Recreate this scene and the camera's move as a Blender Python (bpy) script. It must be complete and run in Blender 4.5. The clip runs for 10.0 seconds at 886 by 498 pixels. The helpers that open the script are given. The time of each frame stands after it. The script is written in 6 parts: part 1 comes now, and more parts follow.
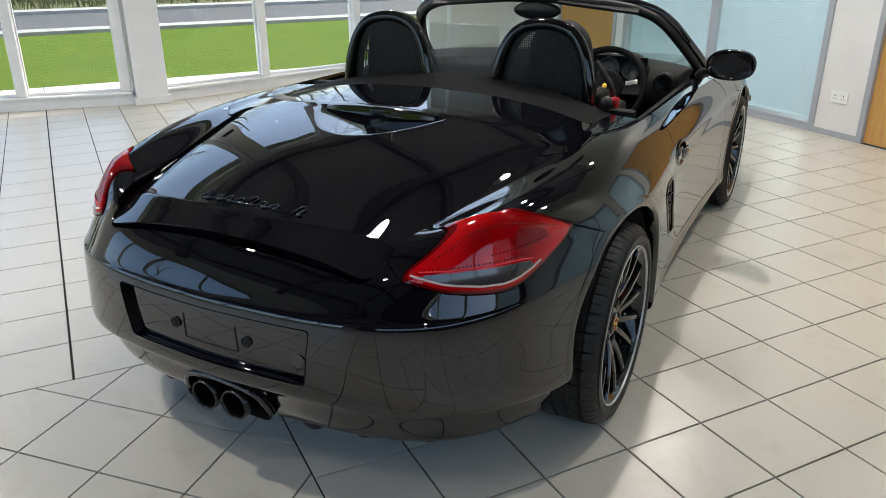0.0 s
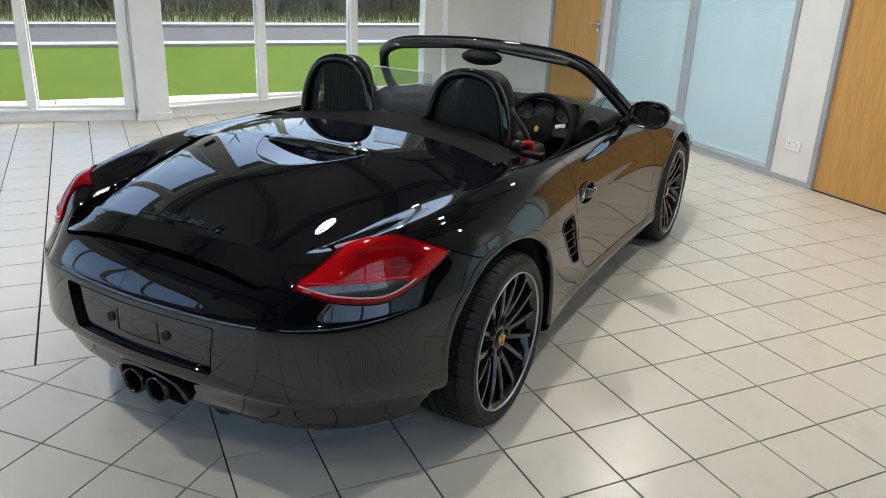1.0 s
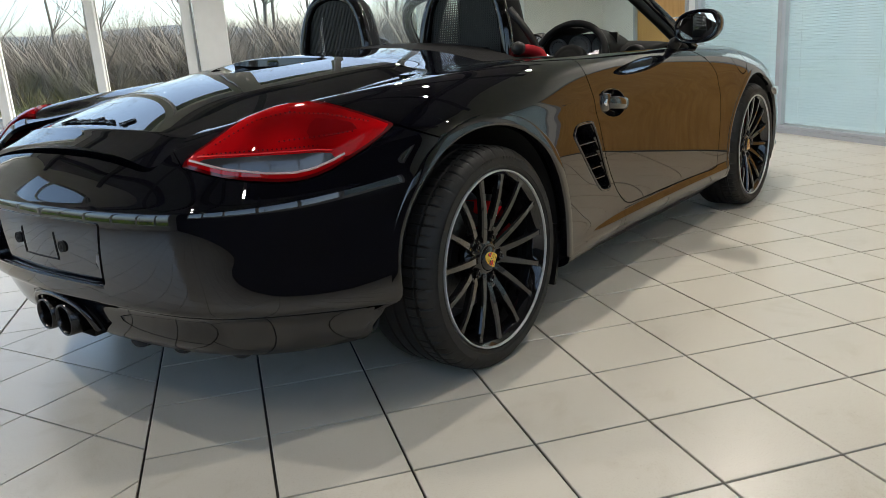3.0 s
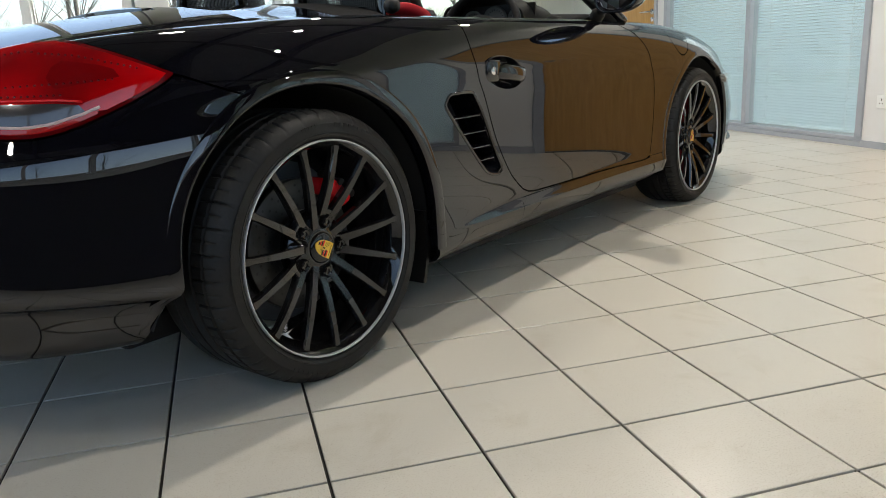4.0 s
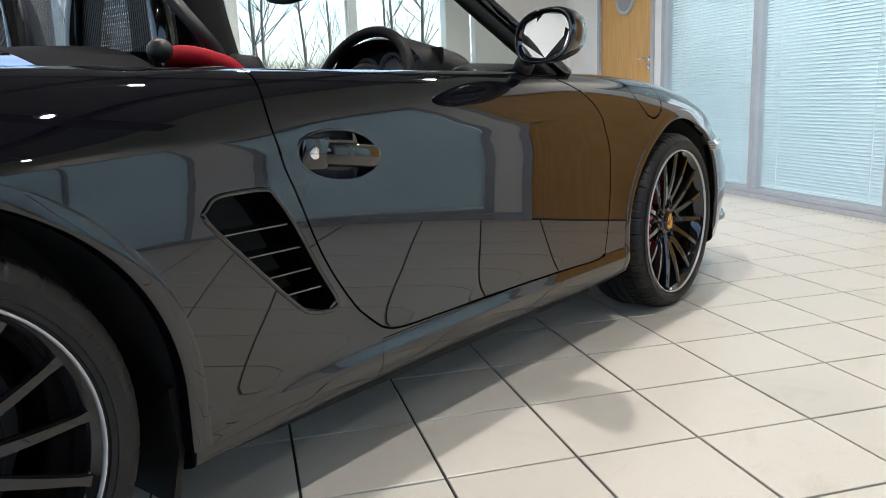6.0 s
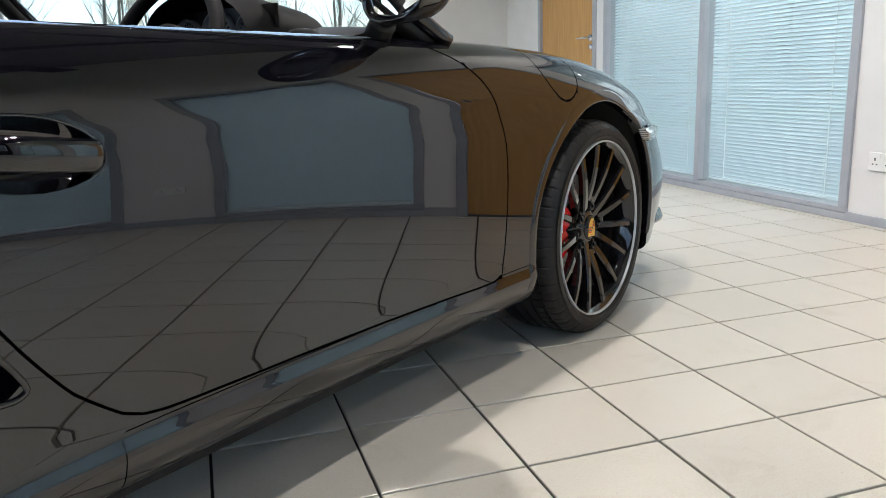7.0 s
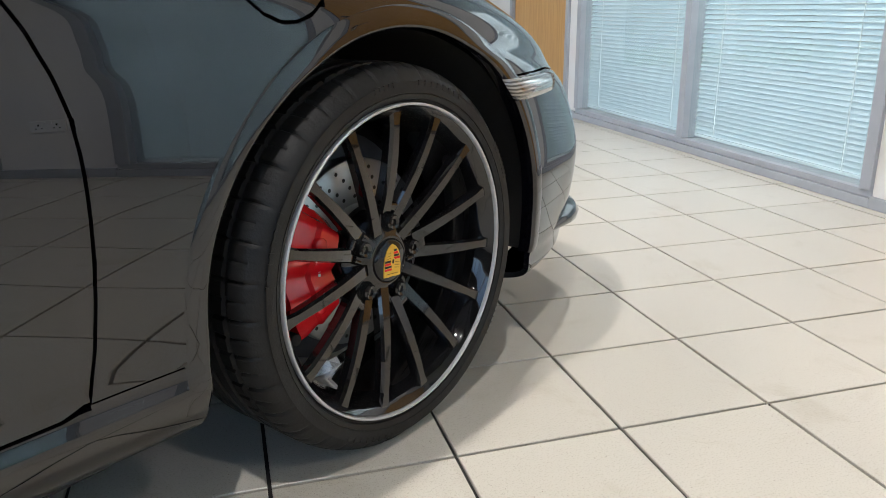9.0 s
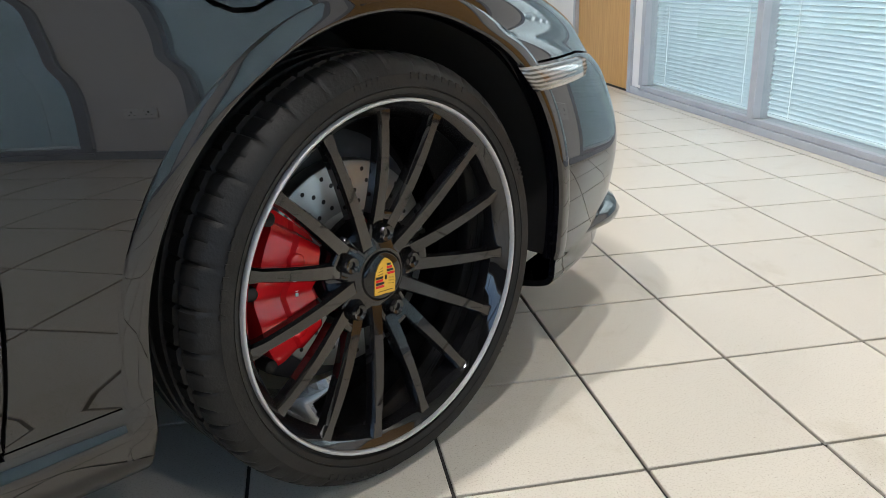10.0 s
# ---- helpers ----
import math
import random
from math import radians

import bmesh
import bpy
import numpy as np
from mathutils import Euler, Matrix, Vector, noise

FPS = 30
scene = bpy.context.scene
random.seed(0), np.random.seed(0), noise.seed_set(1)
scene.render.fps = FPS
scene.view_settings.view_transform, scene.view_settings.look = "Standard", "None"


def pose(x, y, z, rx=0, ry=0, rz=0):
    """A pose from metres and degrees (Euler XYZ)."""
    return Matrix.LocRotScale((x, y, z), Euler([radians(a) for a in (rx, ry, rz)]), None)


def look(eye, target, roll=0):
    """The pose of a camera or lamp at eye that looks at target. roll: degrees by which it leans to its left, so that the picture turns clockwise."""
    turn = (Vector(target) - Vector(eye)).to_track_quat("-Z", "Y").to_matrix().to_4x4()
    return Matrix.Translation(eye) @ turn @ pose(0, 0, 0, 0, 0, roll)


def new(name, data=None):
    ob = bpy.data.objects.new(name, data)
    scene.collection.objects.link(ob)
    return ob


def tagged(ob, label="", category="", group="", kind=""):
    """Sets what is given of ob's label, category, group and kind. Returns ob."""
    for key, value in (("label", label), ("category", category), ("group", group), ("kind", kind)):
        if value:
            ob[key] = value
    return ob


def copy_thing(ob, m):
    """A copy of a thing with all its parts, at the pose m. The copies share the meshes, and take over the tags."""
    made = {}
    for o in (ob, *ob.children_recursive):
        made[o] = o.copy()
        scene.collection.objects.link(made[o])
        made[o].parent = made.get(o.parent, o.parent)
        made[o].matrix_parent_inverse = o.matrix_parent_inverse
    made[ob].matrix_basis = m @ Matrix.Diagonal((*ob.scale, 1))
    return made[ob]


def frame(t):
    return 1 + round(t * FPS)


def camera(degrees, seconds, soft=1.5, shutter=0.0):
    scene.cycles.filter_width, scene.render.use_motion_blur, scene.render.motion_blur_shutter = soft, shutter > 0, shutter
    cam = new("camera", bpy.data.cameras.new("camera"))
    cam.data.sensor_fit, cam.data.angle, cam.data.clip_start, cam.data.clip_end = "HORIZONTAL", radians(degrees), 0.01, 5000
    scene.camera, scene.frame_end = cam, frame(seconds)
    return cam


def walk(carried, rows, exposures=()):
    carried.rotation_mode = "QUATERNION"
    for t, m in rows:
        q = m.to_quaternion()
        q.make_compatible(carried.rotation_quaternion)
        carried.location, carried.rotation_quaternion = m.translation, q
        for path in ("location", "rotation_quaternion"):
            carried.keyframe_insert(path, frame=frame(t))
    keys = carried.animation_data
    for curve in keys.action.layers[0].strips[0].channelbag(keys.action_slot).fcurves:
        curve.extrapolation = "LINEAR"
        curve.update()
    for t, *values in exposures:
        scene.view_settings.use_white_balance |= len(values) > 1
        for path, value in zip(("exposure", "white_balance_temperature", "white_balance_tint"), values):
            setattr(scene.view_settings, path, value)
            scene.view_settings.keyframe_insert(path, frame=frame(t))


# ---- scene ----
EXPOSURES = [(0, 2.0, 6600, 10), (2.2, 2.0, 6600, 10), (3.5, 2.02, 7000, 10), (4.2, 2.15, 6750, 10), (5, 2.38, 6400, 10), (6, 2.4, 6400, 13), (7.5, 2.24, 6450, 13), (8.5, 2.27, 6450, 13), (10, 2.38, 6450, 12)]
cam = camera(60.1, 10.0, soft=0.75)

PATH = [
    (0, (-1.974, -1.784, 1.464), (-1.146, -0.13, 0.703), -0.1),
    (0.5, (-1.877, -2.051, 1.57), (-1.076, -0.372, 0.836), 1.4),
    (1, (-1.784, -2.25, 1.598), (-0.984, -0.558, 0.892), 2.3),
    (1.5, (-1.727, -2.328, 1.597), (-0.917, -0.644, 0.885), 2.7),
    (1.7, (-1.687, -2.324, 1.575), (-0.872, -0.627, 0.901), 2.5),
    (2, (-1.62, -2.27, 1.46), (-0.842, -0.508, 0.921), 0.7),
    (2.2, (-1.555, -2.224, 1.339), (-0.853, -0.418, 0.841), -0.8),
    (3.3, (-1.028, -2.075, 0.848), (-0.538, -0.206, 0.332), -4.1),
    (3.5, (-0.901, -2.034, 0.823), (-0.409, -0.161, 0.323), -4.0),
    (4, (-0.714, -1.876, 0.757), (-0.197, -0.01, 0.256), -2.9),
    (4.5, (-0.587, -1.617, 0.717), (-0.052, 0.242, 0.209), -2.6),
    (5, (-0.471, -1.429, 0.75), (0.037, 0.441, 0.257), -2.4),
    (5.5, (-0.251, -1.283, 0.777), (0.221, 0.611, 0.34), -2.4),
    (6, (-0.054, -1.14, 0.792), (0.43, 0.76, 0.395), -2.2),
    (6.2, (0.014, -1.05, 0.784), (0.522, 0.844, 0.389), -1.9),
    (7.3, (0.48, -0.567, 0.759), (1.067, 1.288, 0.294), -1.9),
    (7.5, (0.576, -0.497, 0.761), (1.16, 1.354, 0.28), -1.8),
    (8, (0.79, -0.238, 0.744), (1.379, 1.6, 0.218), -0.9),
    (8.5, (0.957, -0.027, 0.738), (1.538, 1.802, 0.173), -0.4),
    (9, (1.187, 0.152, 0.706), (1.703, 1.986, 0.098), -0.7),
    (9.5, (1.332, 0.273, 0.698), (1.733, 2.123, 0.051), -1.5),
    (10, (1.331, 0.284, 0.715), (1.661, 2.139, 0.045), -1.7),
]
walk(cam, [(t, look(eye, target, roll)) for t, eye, target, roll in PATH], EXPOSURES)
from mathutils.bvhtree import BVHTree

# ---------------------------------------------------------------- light
world = bpy.data.worlds.new("world")
scene.world = world
world.use_nodes = True
wn = world.node_tree.nodes
sky = wn.new("ShaderNodeTexSky")
sky.sky_type = "NISHITA"
sky.sun_disc = False
sky.sun_elevation = radians(45)
sky.sun_rotation = radians(76)
sky.air_density, sky.dust_density, sky.ozone_density = 0.7, 3.0, 0.4
wn["Background"].inputs["Strength"].default_value = 0.15
world.node_tree.links.new(sky.outputs[0], wn["Background"].inputs["Color"])

sun = new("sun", bpy.data.lights.new("sun", "SUN"))
sun.data.energy, sun.data.angle, sun.data.color = 1.5, radians(14), (1.0, 0.97, 0.92)
sun.matrix_world = look((16, 4, 17), (0, 0, 0))
# ceiling spotlights: plan place, share of the power, radius of the lit face
SPOTS = [(0.725, 1.2, 1.15, 0.04), (1.09, -0.08, 0.85, 0.03), (-0.62, 1.55, 0.45, 0.10), (2.5, 2.6, 0.85, 0.05), (2.6, -1.6, 0.35, 0.05), (-1.6, -3.2, 0.25, 0.05),
         (-3.2, 3.6, 0.95, 0.05), (0.5, 4.5, 0.8, 0.05), (-2.9, -1.2, 0.25, 0.05), (-3.3, 1.2, 1.25, 0.05)]
SPOT_POWER = 33
OFFICE_POWER = 54

# ---------------------------------------------------------------- materials
def material(name, base, rough=0.5, metal=0.0, **more):
    m = bpy.data.materials.new(name)
    m.use_nodes = True
    p = m.node_tree.nodes["Principled BSDF"]
    p.inputs["Base Color"].default_value = (*base, 1)
    p.inputs["Roughness"].default_value = rough
    p.inputs["Metallic"].default_value = metal
    for k, v in more.items():
        p.inputs[k.replace("_", " ")].default_value = v
    return m


def node(m, kind, **inputs):
    n = m.node_tree.nodes.new(kind)
    for k, v in inputs.items():
        n.inputs[k.replace("_", " ")].default_value = v
    return n


def wire(m, a, out, b, inp):
    m.node_tree.links.new(a.outputs[out], b.inputs[inp])


def ramp(m, source, out, stops):
    r = m.node_tree.nodes.new("ShaderNodeValToRGB")
    while len(r.color_ramp.elements) < len(stops):
        r.color_ramp.elements.new(0.5)
    for e, (at, c) in zip(r.color_ramp.elements, stops):
        e.position, e.color = at, (*c, 1)
    wire(m, source, out, r, "Fac")
    return r


def varied(m, scale, low, high, detail=6, rough=None, bump=0.0, bump_scale=None, stretch=None, random_tint=0.0):
    """Base colour that wanders between two tones, with grain in the gloss and the relief."""
    p = m.node_tree.nodes["Principled BSDF"]
    co = node(m, "ShaderNodeTexCoord")
    mp = node(m, "ShaderNodeMapping")
    if stretch:
        mp.inputs["Scale"].default_value = stretch
    wire(m, co, "Object", mp, "Vector")
    n = node(m, "ShaderNodeTexNoise", Scale=scale, Detail=detail, Roughness=0.6)
    wire(m, mp, "Vector", n, "Vector")
    c = ramp(m, n, "Fac", [(0.3, low), (0.7, high)])
    last = c
    if random_tint:
        info = node(m, "ShaderNodeObjectInfo")
        r = node(m, "ShaderNodeMapRange", To_Min=1 - random_tint, To_Max=1 + random_tint)
        wire(m, info, "Random", r, "Value")
        hs = node(m, "ShaderNodeHueSaturation")
        wire(m, r, "Result", hs, "Value")
        wire(m, c, "Color", hs, "Color")
        last = hs
    wire(m, last, "Color", p, "Base Color")
    if rough:
        rr = node(m, "ShaderNodeMapRange", To_Min=rough[0], To_Max=rough[1])
        n2 = node(m, "ShaderNodeTexNoise", Scale=scale * 3.7, Detail=4)
        wire(m, mp, "Vector", n2, "Vector")
        wire(m, n2, "Fac", rr, "Value")
        wire(m, rr, "Result", p, "Roughness")
    if bump:
        n3 = node(m, "ShaderNodeTexNoise", Scale=bump_scale or scale * 8, Detail=5)
        wire(m, mp, "Vector", n3, "Vector")
        b = node(m, "ShaderNodeBump", Strength=bump, Distance=0.002)
        wire(m, n3, "Fac", b, "Height")
        wire(m, b, "Normal", p, "Normal")
    return m


def glass(name, tint=(1, 1, 1), haze=0.0):
    m = bpy.data.materials.new(name)
    m.use_nodes = True
    nt = m.node_tree
    nt.nodes.remove(nt.nodes["Principled BSDF"])
    out = nt.nodes["Material Output"]
    tr = node(m, "ShaderNodeBsdfTransparent", Color=(*tint, 1))
    gl = node(m, "ShaderNodeBsdfGlossy", Roughness=0.0)
    fr = node(m, "ShaderNodeFresnel", IOR=1.5)
    mx = nt.nodes.new("ShaderNodeMixShader")
    wire(m, fr, "Fac", mx, "Fac")
    wire(m, tr, "BSDF", mx, 1)
    wire(m, gl, "BSDF", mx, 2)
    wire(m, mx, "Shader", out, "Surface")
    if haze:
        # fine scratches in clear plastic scatter a little light
        dull = node(m, "ShaderNodeBsdfDiffuse", Color=(0.8, 0.82, 0.82, 1))
        veil = nt.nodes.new("ShaderNodeMixShader")
        veil.inputs["Fac"].default_value = haze
        wire(m, mx, "Shader", veil, 1)
        wire(m, dull, "BSDF", veil, 2)
        wire(m, veil, "Shader", out, "Surface")
    return m


CLEAR = bpy.data.materials.new("clear")
CLEAR.use_nodes = True
CLEAR.node_tree.nodes.remove(CLEAR.node_tree.nodes["Principled BSDF"])
wire(CLEAR, node(CLEAR, "ShaderNodeBsdfTransparent"), "BSDF", CLEAR.node_tree.nodes["Material Output"], "Surface")


def glaze(ob, inward):
    """Only the room-side face of a pane mirrors; the rest of it is clear. Panes let daylight through."""
    ob.data.materials.append(CLEAR)
    for f in ob.data.polygons:
        f.material_index = 0 if f.normal.dot(Vector(inward)) > 0.5 else 1
    ob.visible_shadow = False
    return ob


PAINT = material("black_paint", (0.0022, 0.0023, 0.004), 0.3, Coat_Weight=1.0, Coat_Roughness=0.008, Coat_IOR=1.7, Specular_IOR_Level=0.0)
BLACK_GLOSS = material("black_gloss_plastic", (0.005, 0.005, 0.005), 0.3, Coat_Weight=1.0, Coat_Roughness=0.03, Specular_IOR_Level=0.0)
TRIM = varied(material("black_trim", (0.007, 0.007, 0.007), 0.45, Specular_IOR_Level=0.35), 60, (0.0055, 0.0055, 0.0055), (0.009, 0.009, 0.009), bump=0.15, bump_scale=900)
PALE_EDGE = material("polished_plastic_edge", (0.55, 0.58, 0.58), 0.25)
SATIN = material("satin_silver", (0.7, 0.7, 0.71), 0.25, 1.0)
FABRIC = varied(material("black_leather", (0.0045, 0.0045, 0.005), 0.55, Specular_IOR_Level=0.12), 40, (0.0035, 0.0035, 0.004), (0.006, 0.006, 0.0065), rough=(0.5, 0.62), bump=0.08, bump_scale=350)
COVER = varied(material("matte_cover", (0.005, 0.005, 0.0055), 0.8, Specular_IOR_Level=0.1), 30, (0.004, 0.004, 0.0045), (0.0065, 0.0065, 0.007), rough=(0.75, 0.9), bump=0.2, bump_scale=700)
DULL_STEEL = varied(material("dull_steel", (0.06, 0.062, 0.068), 0.5, 0.3), 12, (0.05, 0.052, 0.058), (0.08, 0.082, 0.09), bump=0.1, bump_scale=80)
UNDER = material("underbody", (0.006, 0.006, 0.006), 0.8)
RUBBER = varied(material("tyre_rubber", (0.014, 0.014, 0.014), 0.65, Specular_IOR_Level=0.3), 25, (0.009, 0.009, 0.009), (0.016, 0.0157, 0.0153), rough=(0.42, 0.62), bump=0.25, bump_scale=260)
RIM_BLACK = material("black_wheel_lacquer", (0.007, 0.007, 0.0075), 0.3, Coat_Weight=1.0, Coat_IOR=1.6, Coat_Roughness=0.04, Specular_IOR_Level=0.0)
SILVER = material("machined_lip", (0.50, 0.50, 0.50), 0.42, 0.3)
CHROME = material("chrome", (0.8, 0.8, 0.82), 0.06, 1.0)
# rear disc steel: the shade inside the wheel is put into its darker colour
SHADED_DISC = varied(material("brake_disc", (0.3, 0.3, 0.3), 0.38, 0.9), 8, (0.05, 0.05, 0.05), (0.09, 0.09, 0.088), stretch=(1, 1, 1))
BRIGHT_DISC = varied(material("bright_brake_disc", (0.4, 0.4, 0.4), 0.32, 0.9), 8, (0.36, 0.36, 0.36), (0.5, 0.495, 0.49))
CALIPER = material("red_caliper", (0.78, 0.012, 0.018), 0.25, Coat_Weight=0.7, Coat_Roughness=0.08)
RED_LENS = material("red_lens", (0.40, 0.003, 0.006), 0.22, Specular_IOR_Level=0.0, Coat_Weight=1.0, Coat_Roughness=0.006)
_co = node(RED_LENS, "ShaderNodeTexCoord")
_soft = node(RED_LENS, "ShaderNodeTexNoise", Scale=6.0, Detail=1.0)
wire(RED_LENS, _co, "Object", _soft, "Vector")
wire(RED_LENS, ramp(RED_LENS, _soft, "Fac", [(0.38, (0.20, 0.0004, 0.0015)), (0.62, (0.52, 0.0015, 0.004))]), "Color", RED_LENS.node_tree.nodes["Principled BSDF"], "Base Color")
DARK_RED = material("dark_red_lens", (0.10, 0.0004, 0.0015), 0.25, Specular_IOR_Level=0.0, Coat_Weight=1.0, Coat_Roughness=0.006)
MID_RED = material("mid_red_lens", (0.19, 0.0006, 0.002), 0.25, Specular_IOR_Level=0.0, Coat_Weight=1.0, Coat_Roughness=0.006)
CLEAR_LENS = material("smoked_clear_lens", (0.035, 0.03, 0.03), 0.2, Coat_Weight=1.0, Coat_Roughness=0.02)
SIDE_LENS = material("side_lamp_lens", (0.5, 0.47, 0.42), 0.12, 0.35, Coat_Weight=1.0, Coat_Roughness=0.02)
_co2 = node(SIDE_LENS, "ShaderNodeTexCoord")
_rib = node(SIDE_LENS, "ShaderNodeTexWave", Scale=45.0)
_rib.bands_direction = "Z"
wire(SIDE_LENS, _co2, "Object", _rib, "Vector")
wire(SIDE_LENS, ramp(SIDE_LENS, _rib, "Fac", [(0.3, (0.09, 0.08, 0.07)), (0.7, (0.34, 0.32, 0.29))]), "Color", SIDE_LENS.node_tree.nodes["Principled BSDF"], "Base Color")
RED_BELT = material("red_webbing", (0.55, 0.01, 0.02), 0.6)
GOLD = material("gold_crest", (0.75, 0.45, 0.06), 0.3, 0.6)
MIRROR = material("mirror", (0.9, 0.9, 0.9), 0.0, 1.0)
SCREEN_GLASS = glass("windscreen_glass", (0.82, 0.9, 0.86))
PANE = glass("window_glass", (0.87, 0.95, 0.93))
GREY_DIAL = material("dial_face", (0.13, 0.13, 0.125), 0.45)

def tile_material():
    """Glazed cream ceramic: faint tone drift across the floor, fine grain, sparse specks and scuffs."""
    m = material("ceramic_tile", (0.60, 0.567, 0.495), 0.28)
    p = m.node_tree.nodes["Principled BSDF"]
    geo = node(m, "ShaderNodeNewGeometry")
    drift = node(m, "ShaderNodeTexNoise", Scale=1.7, Detail=3.0)
    grain = node(m, "ShaderNodeTexNoise", Scale=330.0, Detail=2.0)
    speck = node(m, "ShaderNodeTexNoise", Scale=190.0, Detail=2.0, Roughness=0.6)
    scuff = node(m, "ShaderNodeTexNoise", Scale=5.5, Detail=7.0, Roughness=0.72, Distortion=0.6)
    for n in (drift, grain, speck, scuff):
        wire(m, geo, "Position", n, "Vector")
    base = ramp(m, drift, "Fac", [(0.1, (0.597, 0.564, 0.492)), (0.9, (0.603, 0.57, 0.498))])
    info = node(m, "ShaderNodeObjectInfo")
    tint = node(m, "ShaderNodeMapRange", To_Min=0.975, To_Max=1.02)
    wire(m, info, "Random", tint, "Value")
    hs = node(m, "ShaderNodeHueSaturation")
    wire(m, tint, "Result", hs, "Value")
    wire(m, base, "Color", hs, "Color")
    last = hs
    for source, stops in ((grain, [(0.33, (0.82, 0.8, 0.77)), (0.46, (1, 1, 1))]), (speck, [(0.675, (1, 1, 1)), (0.735, (0.55, 0.5, 0.45))]), (scuff, [(0.55, (1, 1, 1)), (0.70, (0.90, 0.885, 0.85))])):
        r = ramp(m, source, "Fac", stops)
        mix = m.node_tree.nodes.new("ShaderNodeMix")
        mix.data_type, mix.blend_type = "RGBA", "MULTIPLY"
        mix.inputs[0].default_value = 1.0
        m.node_tree.links.new(last.outputs[2 if last.bl_idname == "ShaderNodeMix" else 0], mix.inputs[6])
        m.node_tree.links.new(r.outputs[0], mix.inputs[7])
        last = mix
    m.node_tree.links.new(last.outputs[2], p.inputs["Base Color"])
    b = node(m, "ShaderNodeBump", Strength=0.05, Distance=0.002)
    wire(m, grain, "Fac", b, "Height")
    wire(m, b, "Normal", p, "Normal")
    return m


TILE = tile_material()
GROUT = varied(material("dark_grout", (0.022, 0.02, 0.018), 0.9), 50, (0.014, 0.013, 0.012), (0.032, 0.03, 0.027))
WALL = varied(material("white_wall_paint", (0.74, 0.73, 0.71), 0.6), 3, (0.70, 0.69, 0.67), (0.76, 0.75, 0.73), bump=0.08, bump_scale=300)
DARK_WALL = varied(material("charcoal_wall_paint", (0.03, 0.03, 0.033), 0.6), 3, (0.025, 0.025, 0.028), (0.036, 0.036, 0.04), bump=0.08, bump_scale=300)
CEILING = varied(material("ceiling_deck", (0.20, 0.19, 0.22), 0.7), 3, (0.18, 0.17, 0.195), (0.22, 0.21, 0.24))
BEAM = varied(material("roof_steel", (0.06, 0.055, 0.075), 0.5), 6, (0.05, 0.045, 0.062), (0.075, 0.07, 0.09))
UPVC = varied(material("white_frame", (0.8, 0.8, 0.8), 0.3), 5, (0.76, 0.76, 0.76), (0.82, 0.82, 0.82), rough=(0.25, 0.4))
GREY_FRAME = varied(material("grey_frame", (0.36, 0.38, 0.41), 0.4), 6, (0.33, 0.35, 0.38), (0.39, 0.41, 0.44), rough=(0.35, 0.5))
SLAT = material("blind_slat", (0.80, 0.86, 0.89), 0.4)
_thin = node(SLAT, "ShaderNodeBsdfTranslucent", Color=(0.75, 0.85, 0.9, 1))
_mix = node(SLAT, "ShaderNodeMixShader", Fac=0.35)
wire(SLAT, SLAT.node_tree.nodes["Principled BSDF"], "BSDF", _mix, 1)
wire(SLAT, _thin, "BSDF", _mix, 2)
wire(SLAT, _mix, "Shader", SLAT.node_tree.nodes["Material Output"], "Surface")
WOOD = varied(material("oak_veneer", (0.55, 0.30, 0.09), 0.4), 7, (0.46, 0.235, 0.06), (0.60, 0.34, 0.11), rough=(0.3, 0.45), stretch=(9, 9, 0.5), bump=0.05)
PLASTIC_WHITE = material("white_plastic", (0.82, 0.82, 0.8), 0.3)
DARK_HOLE = material("dark_hole", (0.01, 0.01, 0.01), 0.6)
GRASS = varied(material("grass", (0.055, 0.105, 0.012), 0.9, Specular_IOR_Level=0.05), 3.5, (0.052, 0.093, 0.011), (0.092, 0.128, 0.018), bump=0.6, bump_scale=60)
ASPHALT = varied(material("asphalt", (0.06, 0.06, 0.062), 0.85), 2, (0.052, 0.052, 0.054), (0.068, 0.068, 0.07))
KERB = varied(material("kerb_stone", (0.3, 0.29, 0.27), 0.8), 4, (0.25, 0.24, 0.225), (0.34, 0.33, 0.31))
FIELD = varied(material("winter_field", (0.11, 0.10, 0.06), 0.95), 0.5, (0.09, 0.08, 0.05), (0.13, 0.125, 0.065), bump=0.6, bump_scale=8)
VERGE = varied(material("rough_verge", (0.09, 0.10, 0.035), 0.95), 1.5, (0.08, 0.075, 0.032), (0.10, 0.115, 0.04), bump=0.8, bump_scale=25)
BARK = varied(material("bark", (0.12, 0.105, 0.09), 0.9), 4, (0.085, 0.075, 0.062), (0.16, 0.145, 0.12))
STRAW = varied(material("dry_grass", (0.17, 0.14, 0.07), 0.95), 1.0, (0.13, 0.11, 0.055), (0.21, 0.17, 0.09))
SCRUB = varied(material("scrub_twigs", (0.085, 0.072, 0.058), 0.95), 0.6, (0.15, 0.125, 0.10), (0.27, 0.24, 0.20))
FAR_WOOD = varied(material("far_woods", (0.07, 0.08, 0.09), 0.95), 0.2, (0.055, 0.062, 0.07), (0.08, 0.09, 0.10))
LAMP_GLOW = bpy.data.materials.new("lamp_glow")
LAMP_GLOW.use_nodes = True
LAMP_GLOW.node_tree.nodes["Principled BSDF"].inputs["Emission Color"].default_value = (1, 0.93, 0.82, 1)
LAMP_GLOW.node_tree.nodes["Principled BSDF"].inputs["Emission Strength"].default_value = 40


